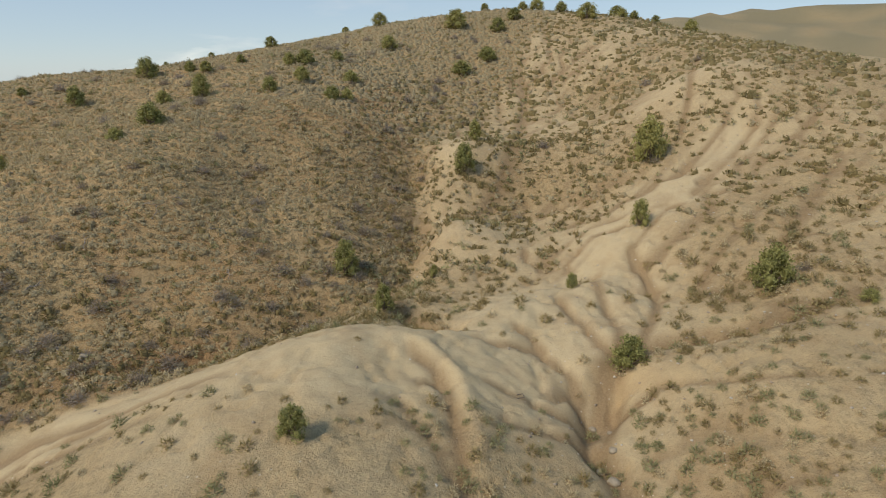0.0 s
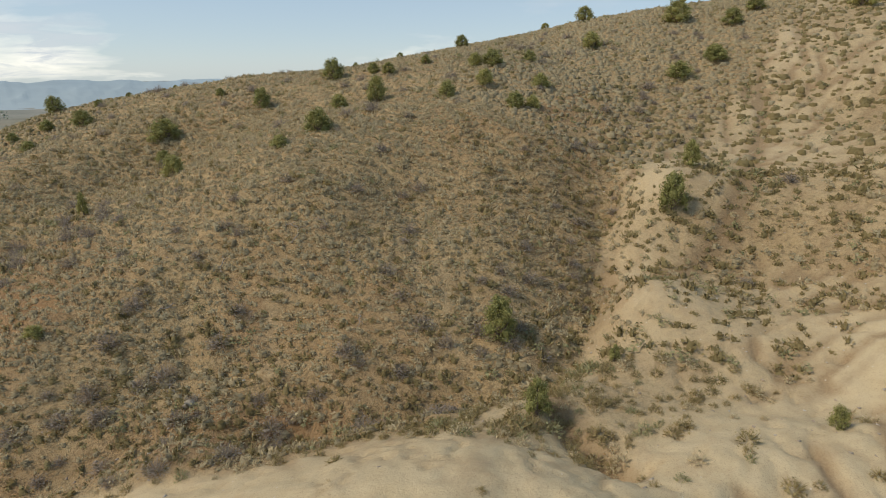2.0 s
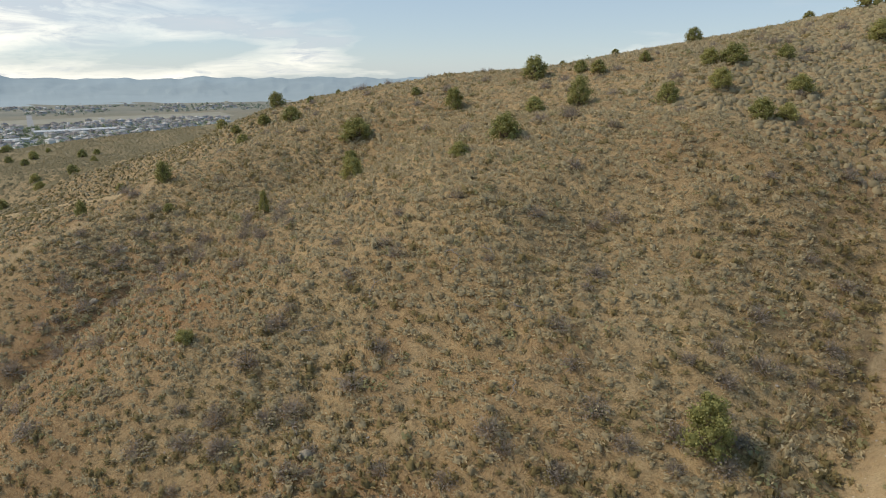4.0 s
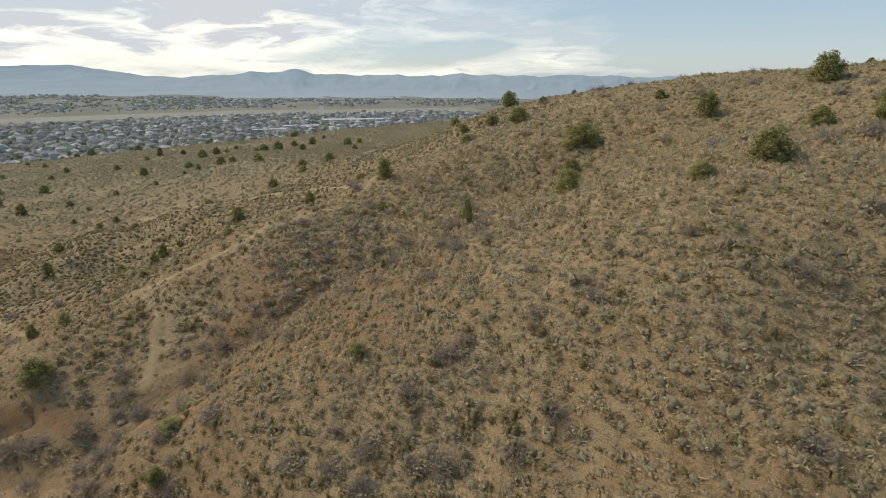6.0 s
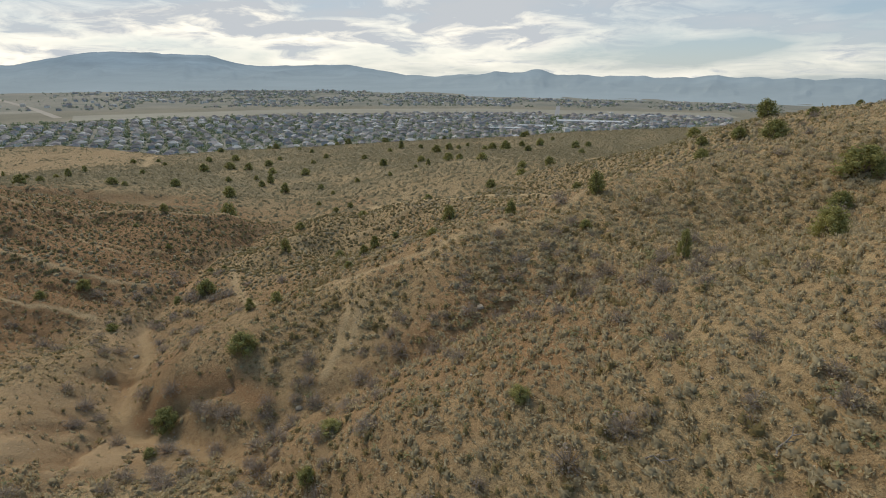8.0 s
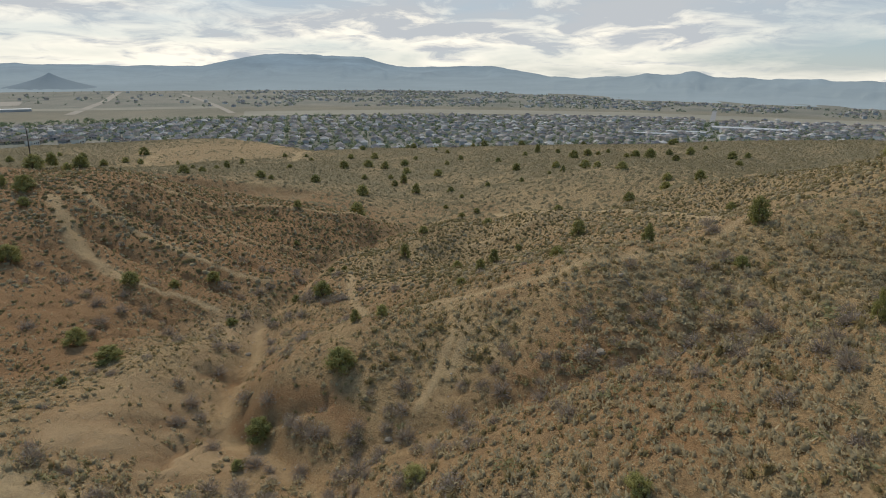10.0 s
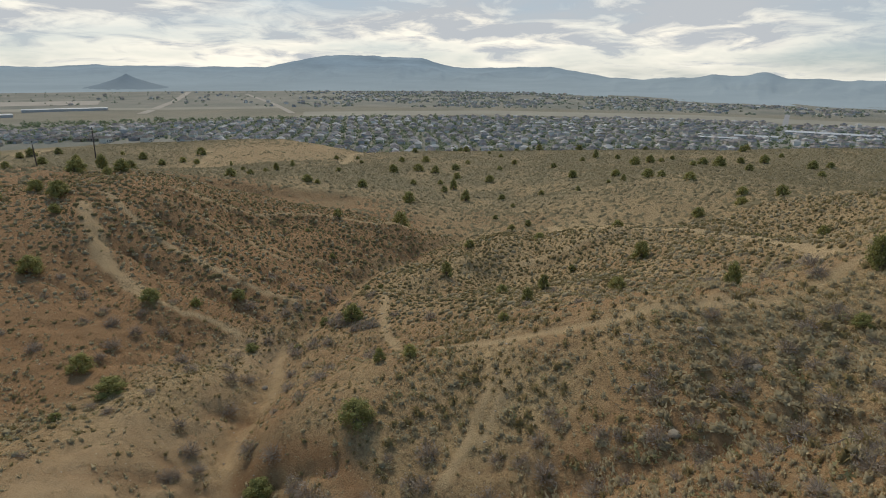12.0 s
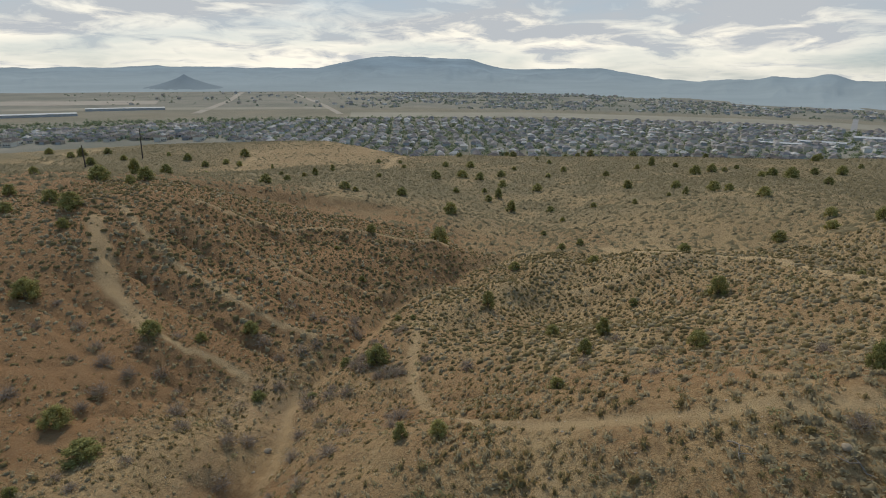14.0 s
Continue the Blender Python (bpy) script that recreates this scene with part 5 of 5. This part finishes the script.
    pts = [(p[0], p[1], p[2] + float(g) - z) for p, g in zip(pts, ground_z)]
    bm = bmesh.new()
    limb(bm, pts, [0.036, 0.034, 0.03, 0.024, 0.017, 0.008], 6)
    part("stem", bm, DEAD, ob)
    for k in (2, 3):
        bm = bmesh.new()
        p = pts[k]
        s = rng.choice((-1, 1))
        limb(bm, [p, (p[0] + 0.2 * length, p[1] + s * 0.16 * length, p[2] + 0.08), (p[0] + 0.36 * length, p[1] + s * 0.22 * length, p[2] + 0.02)], [0.02, 0.014, 0.006], 5)
        part("twig", bm, DEAD, ob)
    return tagged(ob, "bleached crooked dead branch lying on the soil", "branch", "fallen branches")


for k, (x, y, n, a) in enumerate([(-47.0, 33.5, 1.6, 20), (-46.2, 34.6, 1.3, 75), (-45.5, 33.0, 1.8, 140), (-48.4, 35.2, 1.1, 200), (-52.0, 31.0, 1.4, 250), (-53.2, 26.2, 1.5, 35), (-49.6, 27.4, 1.3, 310),
                                  (-24.0, 41.0, 1.2, 15), (-21.4, 42.2, 1.0, 160), (-22.9, 40.2, 1.3, 80), (-18.2, 41.0, 0.9, 220), (-26.5, 37.4, 1.1, 120), (-28.6, 33.8, 1.3, 60), (-25.2, 31.0, 1.2, 330), (-16.4, 37.6, 1.0, 290)]):
    dead_branch(x, y, n, a, k)


def boulder(x, y, size, seed):
    rng = np.random.default_rng(seed)
    z = float(on_ground(x, y)[0])
    bm = bmesh.new()
    bmesh.ops.create_icosphere(bm, subdivisions=2, radius=size / 2)
    for v in bm.verts:
        k = 1 + 0.28 * noise.noise(v.co * 2.2 / size + Vector((seed * 3.7, 0, 0)))
        v.co = Vector((v.co.x * k * 1.15, v.co.y * k, v.co.z * k * 0.7))
    for f in bm.faces:
        f.smooth = rng.uniform() < 0.5
    ob = part("boulder", bm, ROCK)
    ob.matrix_world = pose(x, y, z + size * 0.15, 0, 0, seed * 47)
    return tagged(ob, "pale grey weathered boulder half sunk in soil", "rock", "boulders")


for k, (x, y, s) in enumerate([(-46.7, 28.9, 0.55), (-50.5, 32.7, 0.6), (-55.4, -0.6, 0.5), (6.9, 20.4, 0.5), (6.6, 21.4, 0.45), (7.2, 21.9, 0.4), (6.9, 24.6, 0.35), (7.6, 24.0, 0.3), (-22.6, 29.8, 0.6), (-42.9, 16.7, 0.45), (-52.9, 30.2, 0.4)]):
    boulder(x, y, s, k + 1)


def bent_frame(x, y, turn):
    """A small open metal frame lying on the clay."""
    z = float(on_ground(x, y)[0])
    ob = new("metal_frame")
    ob.matrix_world = pose(x, y, z + 0.03, 0, -8, turn)
    for ax, ay, bx, by in ((-0.22, -0.15, 0.22, -0.15), (0.22, -0.15, 0.22, 0.15), (0.22, 0.15, -0.22, 0.15), (-0.22, 0.15, -0.22, -0.15)):
        bm = bmesh.new()
        limb(bm, [(ax, ay, 0.02), ((ax + bx) / 2, (ay + by) / 2, 0.035), (bx, by, 0.02)], [0.018, 0.018, 0.018], 6)
        part("bar", bm, WOOD, ob)
    return tagged(ob, "small dark rusted metal frame lying on bare clay", "scrap")


bent_frame(3.1, 23.9, 12)


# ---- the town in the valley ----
# roofs, walls and leaves are lightened and greyed, imitating distance haze
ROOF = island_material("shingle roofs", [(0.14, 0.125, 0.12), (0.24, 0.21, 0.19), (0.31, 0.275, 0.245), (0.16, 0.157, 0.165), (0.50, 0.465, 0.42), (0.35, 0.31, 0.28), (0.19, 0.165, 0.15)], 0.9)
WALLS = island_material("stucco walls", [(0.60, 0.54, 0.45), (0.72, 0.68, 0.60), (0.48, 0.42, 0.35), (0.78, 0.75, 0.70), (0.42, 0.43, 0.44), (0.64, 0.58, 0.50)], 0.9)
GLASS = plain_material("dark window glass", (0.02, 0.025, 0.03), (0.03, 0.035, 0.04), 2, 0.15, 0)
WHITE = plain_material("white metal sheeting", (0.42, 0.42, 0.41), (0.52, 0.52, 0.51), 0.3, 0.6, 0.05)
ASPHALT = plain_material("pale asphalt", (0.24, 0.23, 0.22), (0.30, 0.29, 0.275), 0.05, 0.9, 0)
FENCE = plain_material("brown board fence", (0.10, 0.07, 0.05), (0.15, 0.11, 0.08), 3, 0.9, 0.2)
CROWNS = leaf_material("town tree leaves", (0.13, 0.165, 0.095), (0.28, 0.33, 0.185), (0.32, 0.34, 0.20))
# paler copy of CROWNS: distance haze put into the leaf colour
HAZE_CROWNS = leaf_material("haze-paled far town tree leaves", (0.22, 0.25, 0.19), (0.34, 0.38, 0.28), (0.38, 0.40, 0.30))
EYE = (-30.0, 23.0)


def polar(az, r):
    return EYE[0] - r * np.sin(np.radians(az)), EYE[1] + r * np.cos(np.radians(az))


def box(bm, x0, x1, y0, y1, z0, z1):
    v = [bm.verts.new(p) for p in ((x0, y0, z0), (x1, y0, z0), (x1, y1, z0), (x0, y1, z0), (x0, y0, z1), (x1, y0, z1), (x1, y1, z1), (x0, y1, z1))]
    for f in ((0, 1, 5, 4), (1, 2, 6, 5), (2, 3, 7, 6), (3, 0, 4, 7), (4, 5, 6, 7), (3, 2, 1, 0)):
        bm.faces.new([v[i] for i in f])


def hip_roof(bm, hx, hy, z, rise, over=0.5):
    a, b = hx + over, hy + over
    ridge = max(a - b, 0.6)
    v = [bm.verts.new(p) for p in ((-a, -b, z), (a, -b, z), (a, b, z), (-a, b, z), (-ridge, 0, z + rise), (ridge, 0, z + rise))]
    for f in ((0, 1, 5, 4), (1, 2, 5), (2, 3, 4, 5), (3, 0, 4), (3, 2, 1, 0)):
        bm.faces.new([v[i] for i in f])


def house(wall_mat, roof_mat, hx, hy, tall):
    ob = new("house")
    bm = bmesh.new()
    box(bm, -hx, hx, -hy, hy, -1.0, tall)
    wall = part("wall", bm, wall_mat, ob)
    bm = bmesh.new()
    hip_roof(bm, hx, hy, tall, 2.1)
    roof = part("roof", bm, roof_mat, ob)
    bm = bmesh.new()
    box(bm, hx * 0.4, hx * 0.4 + 0.7, -0.4, 0.4, tall + 0.4, tall + 3.0)
    part("chimney", bm, wall_mat, roof)
    bm = bmesh.new()
    box(bm, -hx * 0.8, -hx * 0.8 + 4.6, hy - 0.05, hy + 0.06, 0, 2.3)
    part("garage_door", bm, WHITE, ob, "white panelled garage door")
    for sx, sy in ((0.15, 1), (0.6, 1), (-0.5, -1), (0.1, -1), (0.6, -1)):
        bm = bmesh.new()
        y = sy * hy
        box(bm, hx * sx - 0.8, hx * sx + 0.8, min(y - 0.04, y + 0.05), max(y - 0.04, y + 0.05), 1.0, 2.4)
        part("window", bm, GLASS, wall)
    return ob


def town():
    rng = np.random.default_rng(19)
    ca, sa = math.cos(radians(20)), math.sin(radians(20))
    gx, gy = np.meshgrid(np.arange(-1200, 1200, 13.5), np.arange(-1200, 1200, 18.0))
    gx, gy = gx.ravel() + rng.uniform(-1.5, 1.5, gx.size) + 22 * np.sin(gy.ravel() / 95), gy.ravel() + rng.uniform(-4, 4, gx.size) + 18 * np.sin(gx.ravel() / 120)
    street = (np.floor((gx + 1200) / 13.5) % 9 == 0)
    x, y = EYE[0] + gx * ca - gy * sa, EYE[1] + gx * sa + gy * ca
    r, az = np.hypot(x - EYE[0], y - EYE[1]), np.degrees(np.arctan2(-(x - EYE[0]), y - EYE[1]))
    edge = np.interp(az, (60, 70, 78, 100, 112, 128, 134, 152), (760, 690, 600, 500, 470, 520, 690, 720)) + 12 * np.sin(az * 1.7)
    far = np.interp(az, (60, 100, 112, 130, 152), (1050, 985, 960, 900, 860))
    road = np.abs(az - 77.5) < 0.8
    keep = (r > edge) & (r < far) & (az > 62) & (az < 152) & ~street & ~road & (rng.uniform(0, 1, len(x)) > 0.05)
    x, y, r, az = x[keep], y[keep], r[keep], az[keep]
    order = np.argsort(r - np.interp(az, (60, 70, 78, 100, 112, 128, 134, 152), (760, 690, 600, 500, 470, 520, 690, 720)))
    x, y = x[order], y[order]
    z = on_ground(x, y)
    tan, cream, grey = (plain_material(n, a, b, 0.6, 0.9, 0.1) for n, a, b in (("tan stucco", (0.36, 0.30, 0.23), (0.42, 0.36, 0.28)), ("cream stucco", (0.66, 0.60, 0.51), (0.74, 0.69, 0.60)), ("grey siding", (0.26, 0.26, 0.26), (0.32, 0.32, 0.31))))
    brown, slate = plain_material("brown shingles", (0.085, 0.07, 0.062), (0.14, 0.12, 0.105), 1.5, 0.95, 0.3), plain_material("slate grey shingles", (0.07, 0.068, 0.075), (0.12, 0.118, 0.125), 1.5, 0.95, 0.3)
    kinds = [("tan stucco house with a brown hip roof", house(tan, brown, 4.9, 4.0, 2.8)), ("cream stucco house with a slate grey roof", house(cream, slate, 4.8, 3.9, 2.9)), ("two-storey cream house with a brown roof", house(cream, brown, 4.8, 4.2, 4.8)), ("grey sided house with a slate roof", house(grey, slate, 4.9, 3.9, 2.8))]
    turns = 20 + rng.choice((0, 90, 180, 270), len(x)) + rng.uniform(-14, 14, len(x))
    near = 130
    for i in range(near):
        m = pose(x[i], y[i], z[i], 0, 0, turns[i])
        if i < 4:
            ob = kinds[i][1]
            ob.matrix_basis = m
            label = kinds[i][0]
        else:
            label, proto = kinds[int(rng.integers(0, 4))]
            ob = copy_thing(proto, m)
        tagged(ob, label, "house", "houses at the edge of town")
    # the second part of town, across the open fields
    n2 = 2300
    az2, r2 = rng.uniform(60, 142, n2), np.sqrt(rng.uniform(1230 ** 2, 2100 ** 2, n2))
    hole = (fbm(az2 / 5, r2 / 220, 3, 71) > -0.12) & (r2 < np.interp(az2, (60, 84, 100), (1460, 1560, 2080))) & (rng.uniform(0, 1, n2) < np.interp(az2, (114, 124), (1.0, 0.08)))
    x2, y2 = polar(az2[hole], r2[hole])
    xs, ys = np.r_[x[near:], x2], np.r_[y[near:], y2]
    zs = on_ground(xs, ys)
    ang = np.radians(np.r_[turns[near:], rng.uniform(0, 360, len(x2))])
    hx, hy, tall = rng.uniform(3.0, 4.5, len(xs)), rng.uniform(2.6, 3.6, len(xs)), rng.choice((2.8, 3.0, 4.6), len(xs), p=(0.45, 0.35, 0.2))
    c, s = np.cos(ang)[:, None], np.sin(ang)[:, None]

    def placed(u, v, w):
        return np.stack([xs[:, None] + u * c - v * s, ys[:, None] + u * s + v * c, zs[:, None] + w], 2)

    sx, sy = np.array([-1, 1, 1, -1, -1, 1, 1, -1]), np.array([-1, -1, 1, 1, -1, -1, 1, 1])
    up = np.array([0, 0, 0, 0, 1, 1, 1, 1])
    v = placed(hx[:, None] * sx, hy[:, None] * sy, np.where(up == 1, tall[:, None], -1.0))
    f = np.array([(0, 1, 5, 4), (1, 2, 6, 5), (2, 3, 7, 6), (3, 0, 4, 7)])
    homes = tagged(new("town_houses"), "rows of low suburban houses filling the valley", "houses", kind="stuff")
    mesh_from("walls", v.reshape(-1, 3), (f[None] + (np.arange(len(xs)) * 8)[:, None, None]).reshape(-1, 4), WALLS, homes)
    a, b = hx + 0.5, hy + 0.5
    ridge = np.maximum(a - b, 0.5)
    u = np.stack([-a, a, a, -a, -ridge, ridge], 1)
    w = np.stack([-b, -b, b, b, 0 * b, 0 * b], 1)
    h = np.stack([tall] * 4 + [tall + 2.0] * 2, 1)
    v = placed(u, w, h)
    f = np.array([(0, 1, 5), (0, 5, 4), (1, 2, 5), (2, 3, 4), (2, 4, 5), (3, 0, 4)])
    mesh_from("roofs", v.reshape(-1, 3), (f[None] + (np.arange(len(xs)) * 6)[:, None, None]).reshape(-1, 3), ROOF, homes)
    # trees between the houses
    n1, n3 = 9500, 6500
    az1, r1 = rng.uniform(62, 152, n1), np.sqrt(rng.uniform(480 ** 2, 980 ** 2, n1))
    ok = r1 > np.interp(az1, (60, 70, 78, 100, 112, 128, 134, 152), (770, 700, 610, 510, 480, 530, 700, 730))
    az3, r3 = rng.uniform(58, 146, n3), np.sqrt(rng.uniform(1220 ** 2, 2150 ** 2, n3))
    ok3 = (fbm(az3 / 5, r3 / 220, 3, 71) > -0.22) & (r3 < np.interp(az3, (60, 84, 100), (1480, 1580, 2120))) & (rng.uniform(0, 1, n3) < np.interp(az3, (114, 124), (1.0, 0.08)))
    tx, ty = polar(np.r_[az1[ok], az3[ok3]], np.r_[r1[ok], r3[ok3]])
    k1 = int(ok.sum())
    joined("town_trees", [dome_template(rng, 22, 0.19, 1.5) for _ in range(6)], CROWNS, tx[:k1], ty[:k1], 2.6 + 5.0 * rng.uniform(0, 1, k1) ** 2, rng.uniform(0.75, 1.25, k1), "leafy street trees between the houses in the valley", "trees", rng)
    joined("far_town_trees", [dome_template(rng, 14, 0.24, 1.4) for _ in range(5)], HAZE_CROWNS, tx[k1:], ty[k1:], rng.uniform(3.5, 8.5, len(tx) - k1), rng.uniform(0.7, 1.1, len(tx) - k1), "leafy trees of the farther part of town, paled as by haze", "trees", rng)


town()


def warehouse(az, r, length, depth, tall, turn, label):
    x, y = (float(q) for q in polar(az, r))
    ob = new("warehouse")
    ob.matrix_world = pose(x, y, float(on_ground(x, y)[0]), 0, 0, turn)
    bm = bmesh.new()
    box(bm, -length / 2, length / 2, -depth / 2, depth / 2, -2, tall)
    part("wall", bm, WHITE, ob)
    bm = bmesh.new()
    v = [bm.verts.new((a * (length / 2 + 0.5), b * (depth / 2 + 0.5), tall + 0.01 + (0.7 if b == 0 else 0.0))) for b in (-1, 0, 1) for a in (-1, 1)]
    bm.faces.new((v[0], v[1], v[3], v[2]))
    bm.faces.new((v[2], v[3], v[5], v[4]))
    part("roof", bm, WHITE, ob)
    return tagged(ob, label, "warehouse", "warehouses")


warehouse(149.0, 1130, 150, 30, 4, -31, "long white metal warehouse at the valley edge")
warehouse(141.5, 1240, 130, 26, 4, -38.5, "long low white warehouse beyond the houses")
warehouse(74.0, 860, 100, 26, 4, 74, "long white flat warehouse beside the road")
warehouse(79.5, 770, 46, 16, 4, 80, "low white shed near the road")
warehouse(82.5, 730, 40, 14, 4, 83, "low white shed near the road")


# ---- roads, field strips and the estate fence ----
def ribbon(name, line, width, mat, label, category, lift=0.25, step=15.0):
    pts = []
    for (ax, ay), (bx, by) in zip(line, line[1:]):
        n = max(2, int(math.hypot(bx - ax, by - ay) / step))
        pts += [(ax + (bx - ax) * k / n, ay + (by - ay) * k / n) for k in range(n)]
    pts.append(line[-1])
    p = np.array(pts)
    d = np.gradient(p, axis=0)
    d /= np.linalg.norm(d, axis=1)[:, None]
    side = np.stack([-d[:, 1], d[:, 0]], 1) * width / 2
    a, b = p + side, p - side
    z = np.maximum(on_ground(a[:, 0], a[:, 1]), on_ground(b[:, 0], b[:, 1])) + lift
    v = np.concatenate([np.c_[a, z], np.c_[b, z]])
    n = len(p)
    i = np.arange(n - 1)
    return tagged(mesh_from(name, v, np.stack([i, i + n, i + n + 1, i + 1], 1), mat), label, category, kind="structure")


def line_at(*pairs):
    return [tuple(float(q) for q in polar(a, r)) for a, r in pairs]


EARTH = plain_material("graded bare earth", (0.32, 0.27, 0.21), (0.40, 0.34, 0.265), 0.02, 0.95, 0)
DRY = plain_material("dry field grass", (0.25, 0.225, 0.165), (0.33, 0.295, 0.215), 0.015, 0.95, 0)
ribbon("road", line_at((77.5, 735), (77.5, 1400)), 8, ASPHALT, "straight pale road running through the town", "road")
ribbon("road", line_at((136, 1110), (133.2, 1500), (131.8, 2100)), 16, EARTH, "pale dirt road across the open plain", "road")
ribbon("road", line_at((123, 1060), (124.5, 1330), (127, 1900)), 12, EARTH, "pale dirt road across the open plain", "road")
ribbon("field", line_at((62, 1120), (85, 1100), (104, 1085), (122, 1040)), 110, DRY, "strip of dry grass field between the houses", "field", 0.2)
ribbon("field", line_at((124, 1230), (136, 1250), (150, 1330)), 70, DRY, "strip of dry open plain beyond the houses", "field", 0.2)
ribbon("field", line_at((139, 1500), (146, 1520), (151, 1580)), 160, EARTH, "broad patch of graded reddish earth", "field", 0.2)


def fence():
    rng = random.Random(3)
    ob = new("fence")
    line = line_at(*[(a, float(np.interp(a, (60, 70, 78, 100, 112, 128), (750, 680, 590, 490, 460, 510)))) for a in np.arange(76, 124, 1.0)])
    ob.matrix_world = pose(line[0][0], line[0][1], 0)
    for (ax, ay), (bx, by) in zip(line, line[1:]):
        za, zb = on_ground([ax, bx], [ay, by])
        bm = bmesh.new()
        n = Vector((-(by - ay), bx - ax, 0)).normalized() * 0.05
        v = []
        for x, y, z in ((ax, ay, za), (bx, by, zb)):
            for s in (-1, 1):
                for h in (-0.6, 2.0):
                    v.append(bm.verts.new((x - line[0][0] + n.x * s, y - line[0][1] + n.y * s, z + h)))
        for f in ((0, 1, 5, 4), (2, 6, 7, 3), (1, 3, 7, 5), (0, 4, 6, 2), (0, 2, 3, 1), (4, 5, 7, 6)):
            bm.faces.new([v[i] for i in f])
        part("panel", bm, FENCE, ob)
    return tagged(ob, "long brown board fence along the estate edge", "fence")


fence()


# ---- the far mountains: a hazy backdrop ----
def mountain_material(name, colour, glow):
    m, n, l, p = material(name)
    pos = n.new("ShaderNodeTexCoord").outputs["Object"]
    f = tex_noise(n, l, 0.004, 7, 0.6, pos)
    sep = n.new("ShaderNodeSeparateXYZ")
    l.new(pos, sep.inputs[0])
    # air haze painted in: bluish colour, paler towards the foot, plus a glow
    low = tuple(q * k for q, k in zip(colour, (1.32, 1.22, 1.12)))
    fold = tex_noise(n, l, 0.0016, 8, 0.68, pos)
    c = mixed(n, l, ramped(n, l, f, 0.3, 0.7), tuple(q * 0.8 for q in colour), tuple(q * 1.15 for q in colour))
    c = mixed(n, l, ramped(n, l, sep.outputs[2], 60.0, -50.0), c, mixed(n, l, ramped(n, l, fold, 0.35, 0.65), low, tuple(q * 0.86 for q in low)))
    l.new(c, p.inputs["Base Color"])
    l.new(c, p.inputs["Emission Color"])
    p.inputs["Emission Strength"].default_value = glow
    p.inputs["Roughness"].default_value = 1.0
    p.inputs["Specular IOR Level"].default_value = 0.0
    return m


# azimuth and elevation of the skyline, in degrees
SKYLINE = [(20, -0.72), (46, -0.70), (51, -0.62), (57, -0.68), (64, -0.51), (69, -0.63), (74, -0.65), (78, -0.43), (79.4, -0.04), (82.3, -0.26), (83.7, -0.12), (85.5, -0.47), (89.9, -0.76), (92.3, -0.55), (98.3, 0.28), (107.3, 0.2), (110.5, 1.1), (114.3, 1.12), (118.1, 1.33), (121.8, 0.78), (125, 0.14), (133, 0.06), (138.5, 0.19), (142.8, -0.04), (149.6, -0.1), (160, 0.2), (175, 0.0)]


def range_of_hills(name, r0, r1, lift, az0, az1, mat, seed, label):
    az = np.arange(az0, az1, 0.2)
    A, T = np.meshgrid(az, np.linspace(0, 1, 14))
    r0 = np.interp(A, (50, 84, 104), (1500, 1640, r0))
    r1 = np.interp(A, (56, 84, 100), (2350, 2900, r1))
    Rr = r0 + (r1 - r0) * T
    el = np.interp(A, [a for a, e in SKYLINE], [e for a, e in SKYLINE]) + lift
    top = 26 + r1 * np.tan(np.radians(el)) + 9 * fbm(A / 1.6, A * 0 + seed, 5, seed)
    t = T
    ridge = np.abs(fbm(A / 3.2 + 1.2 * t, t * 2.0 + seed, 5, seed + 1))
    z = np.maximum(VALLEY + (top - VALLEY) * (t ** 1.25) - 420 * ridge * t * (1 - t) ** 1.2 * np.clip((top - VALLEY) / 120, 0.25, 1), VALLEY - 2 + 0.55 * (top - VALLEY) * t)
    x, y = EYE[0] - Rr * np.sin(np.radians(A)), EYE[1] + Rr * np.cos(np.radians(A))
    n = len(az)
    i = (np.arange(13)[:, None] * n + np.arange(n - 1)[None]).ravel()
    ob = mesh_from(name, np.stack([x, y, z], 2).reshape(-1, 3), np.stack([i, i + 1, i + n + 1, i + n], 1), mat, smooth=True)
    return tagged(ob, label, "mountains", kind="structure")


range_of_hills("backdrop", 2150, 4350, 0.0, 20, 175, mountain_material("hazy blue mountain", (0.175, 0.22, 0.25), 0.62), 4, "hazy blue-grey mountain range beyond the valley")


def cone_hill():
    x0, y0 = (float(q) for q in polar(136.6, 2450))
    bm = bmesh.new()
    rings = []
    for k in range(9):
        u = k / 8
        rr = 185 * (1 - u ** 0.8) ** 1.15 * (1 - 0.25 * u) + 10 * (1 - u)
        rings.append([bm.verts.new((math.cos(a * math.tau / 40) * rr * 1.1 * (1 + 0.10 * math.sin(a * 1.9 + k)), math.sin(a * math.tau / 40) * rr, -8 + 62 * u)) for a in range(40)])
    for lo, hi in zip(rings, rings[1:]):
        for a in range(40):
            f = bm.faces.new((lo[a], lo[(a + 1) % 40], hi[(a + 1) % 40], hi[a]))
            f.smooth = True
    bm.faces.new(rings[-1])
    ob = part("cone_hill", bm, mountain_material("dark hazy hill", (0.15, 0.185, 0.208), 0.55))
    ob.matrix_world = pose(x0, y0, VALLEY)
    tagged(ob, "dark cone-shaped hill standing on the far plain", "hill", kind="structure")


cone_hill()
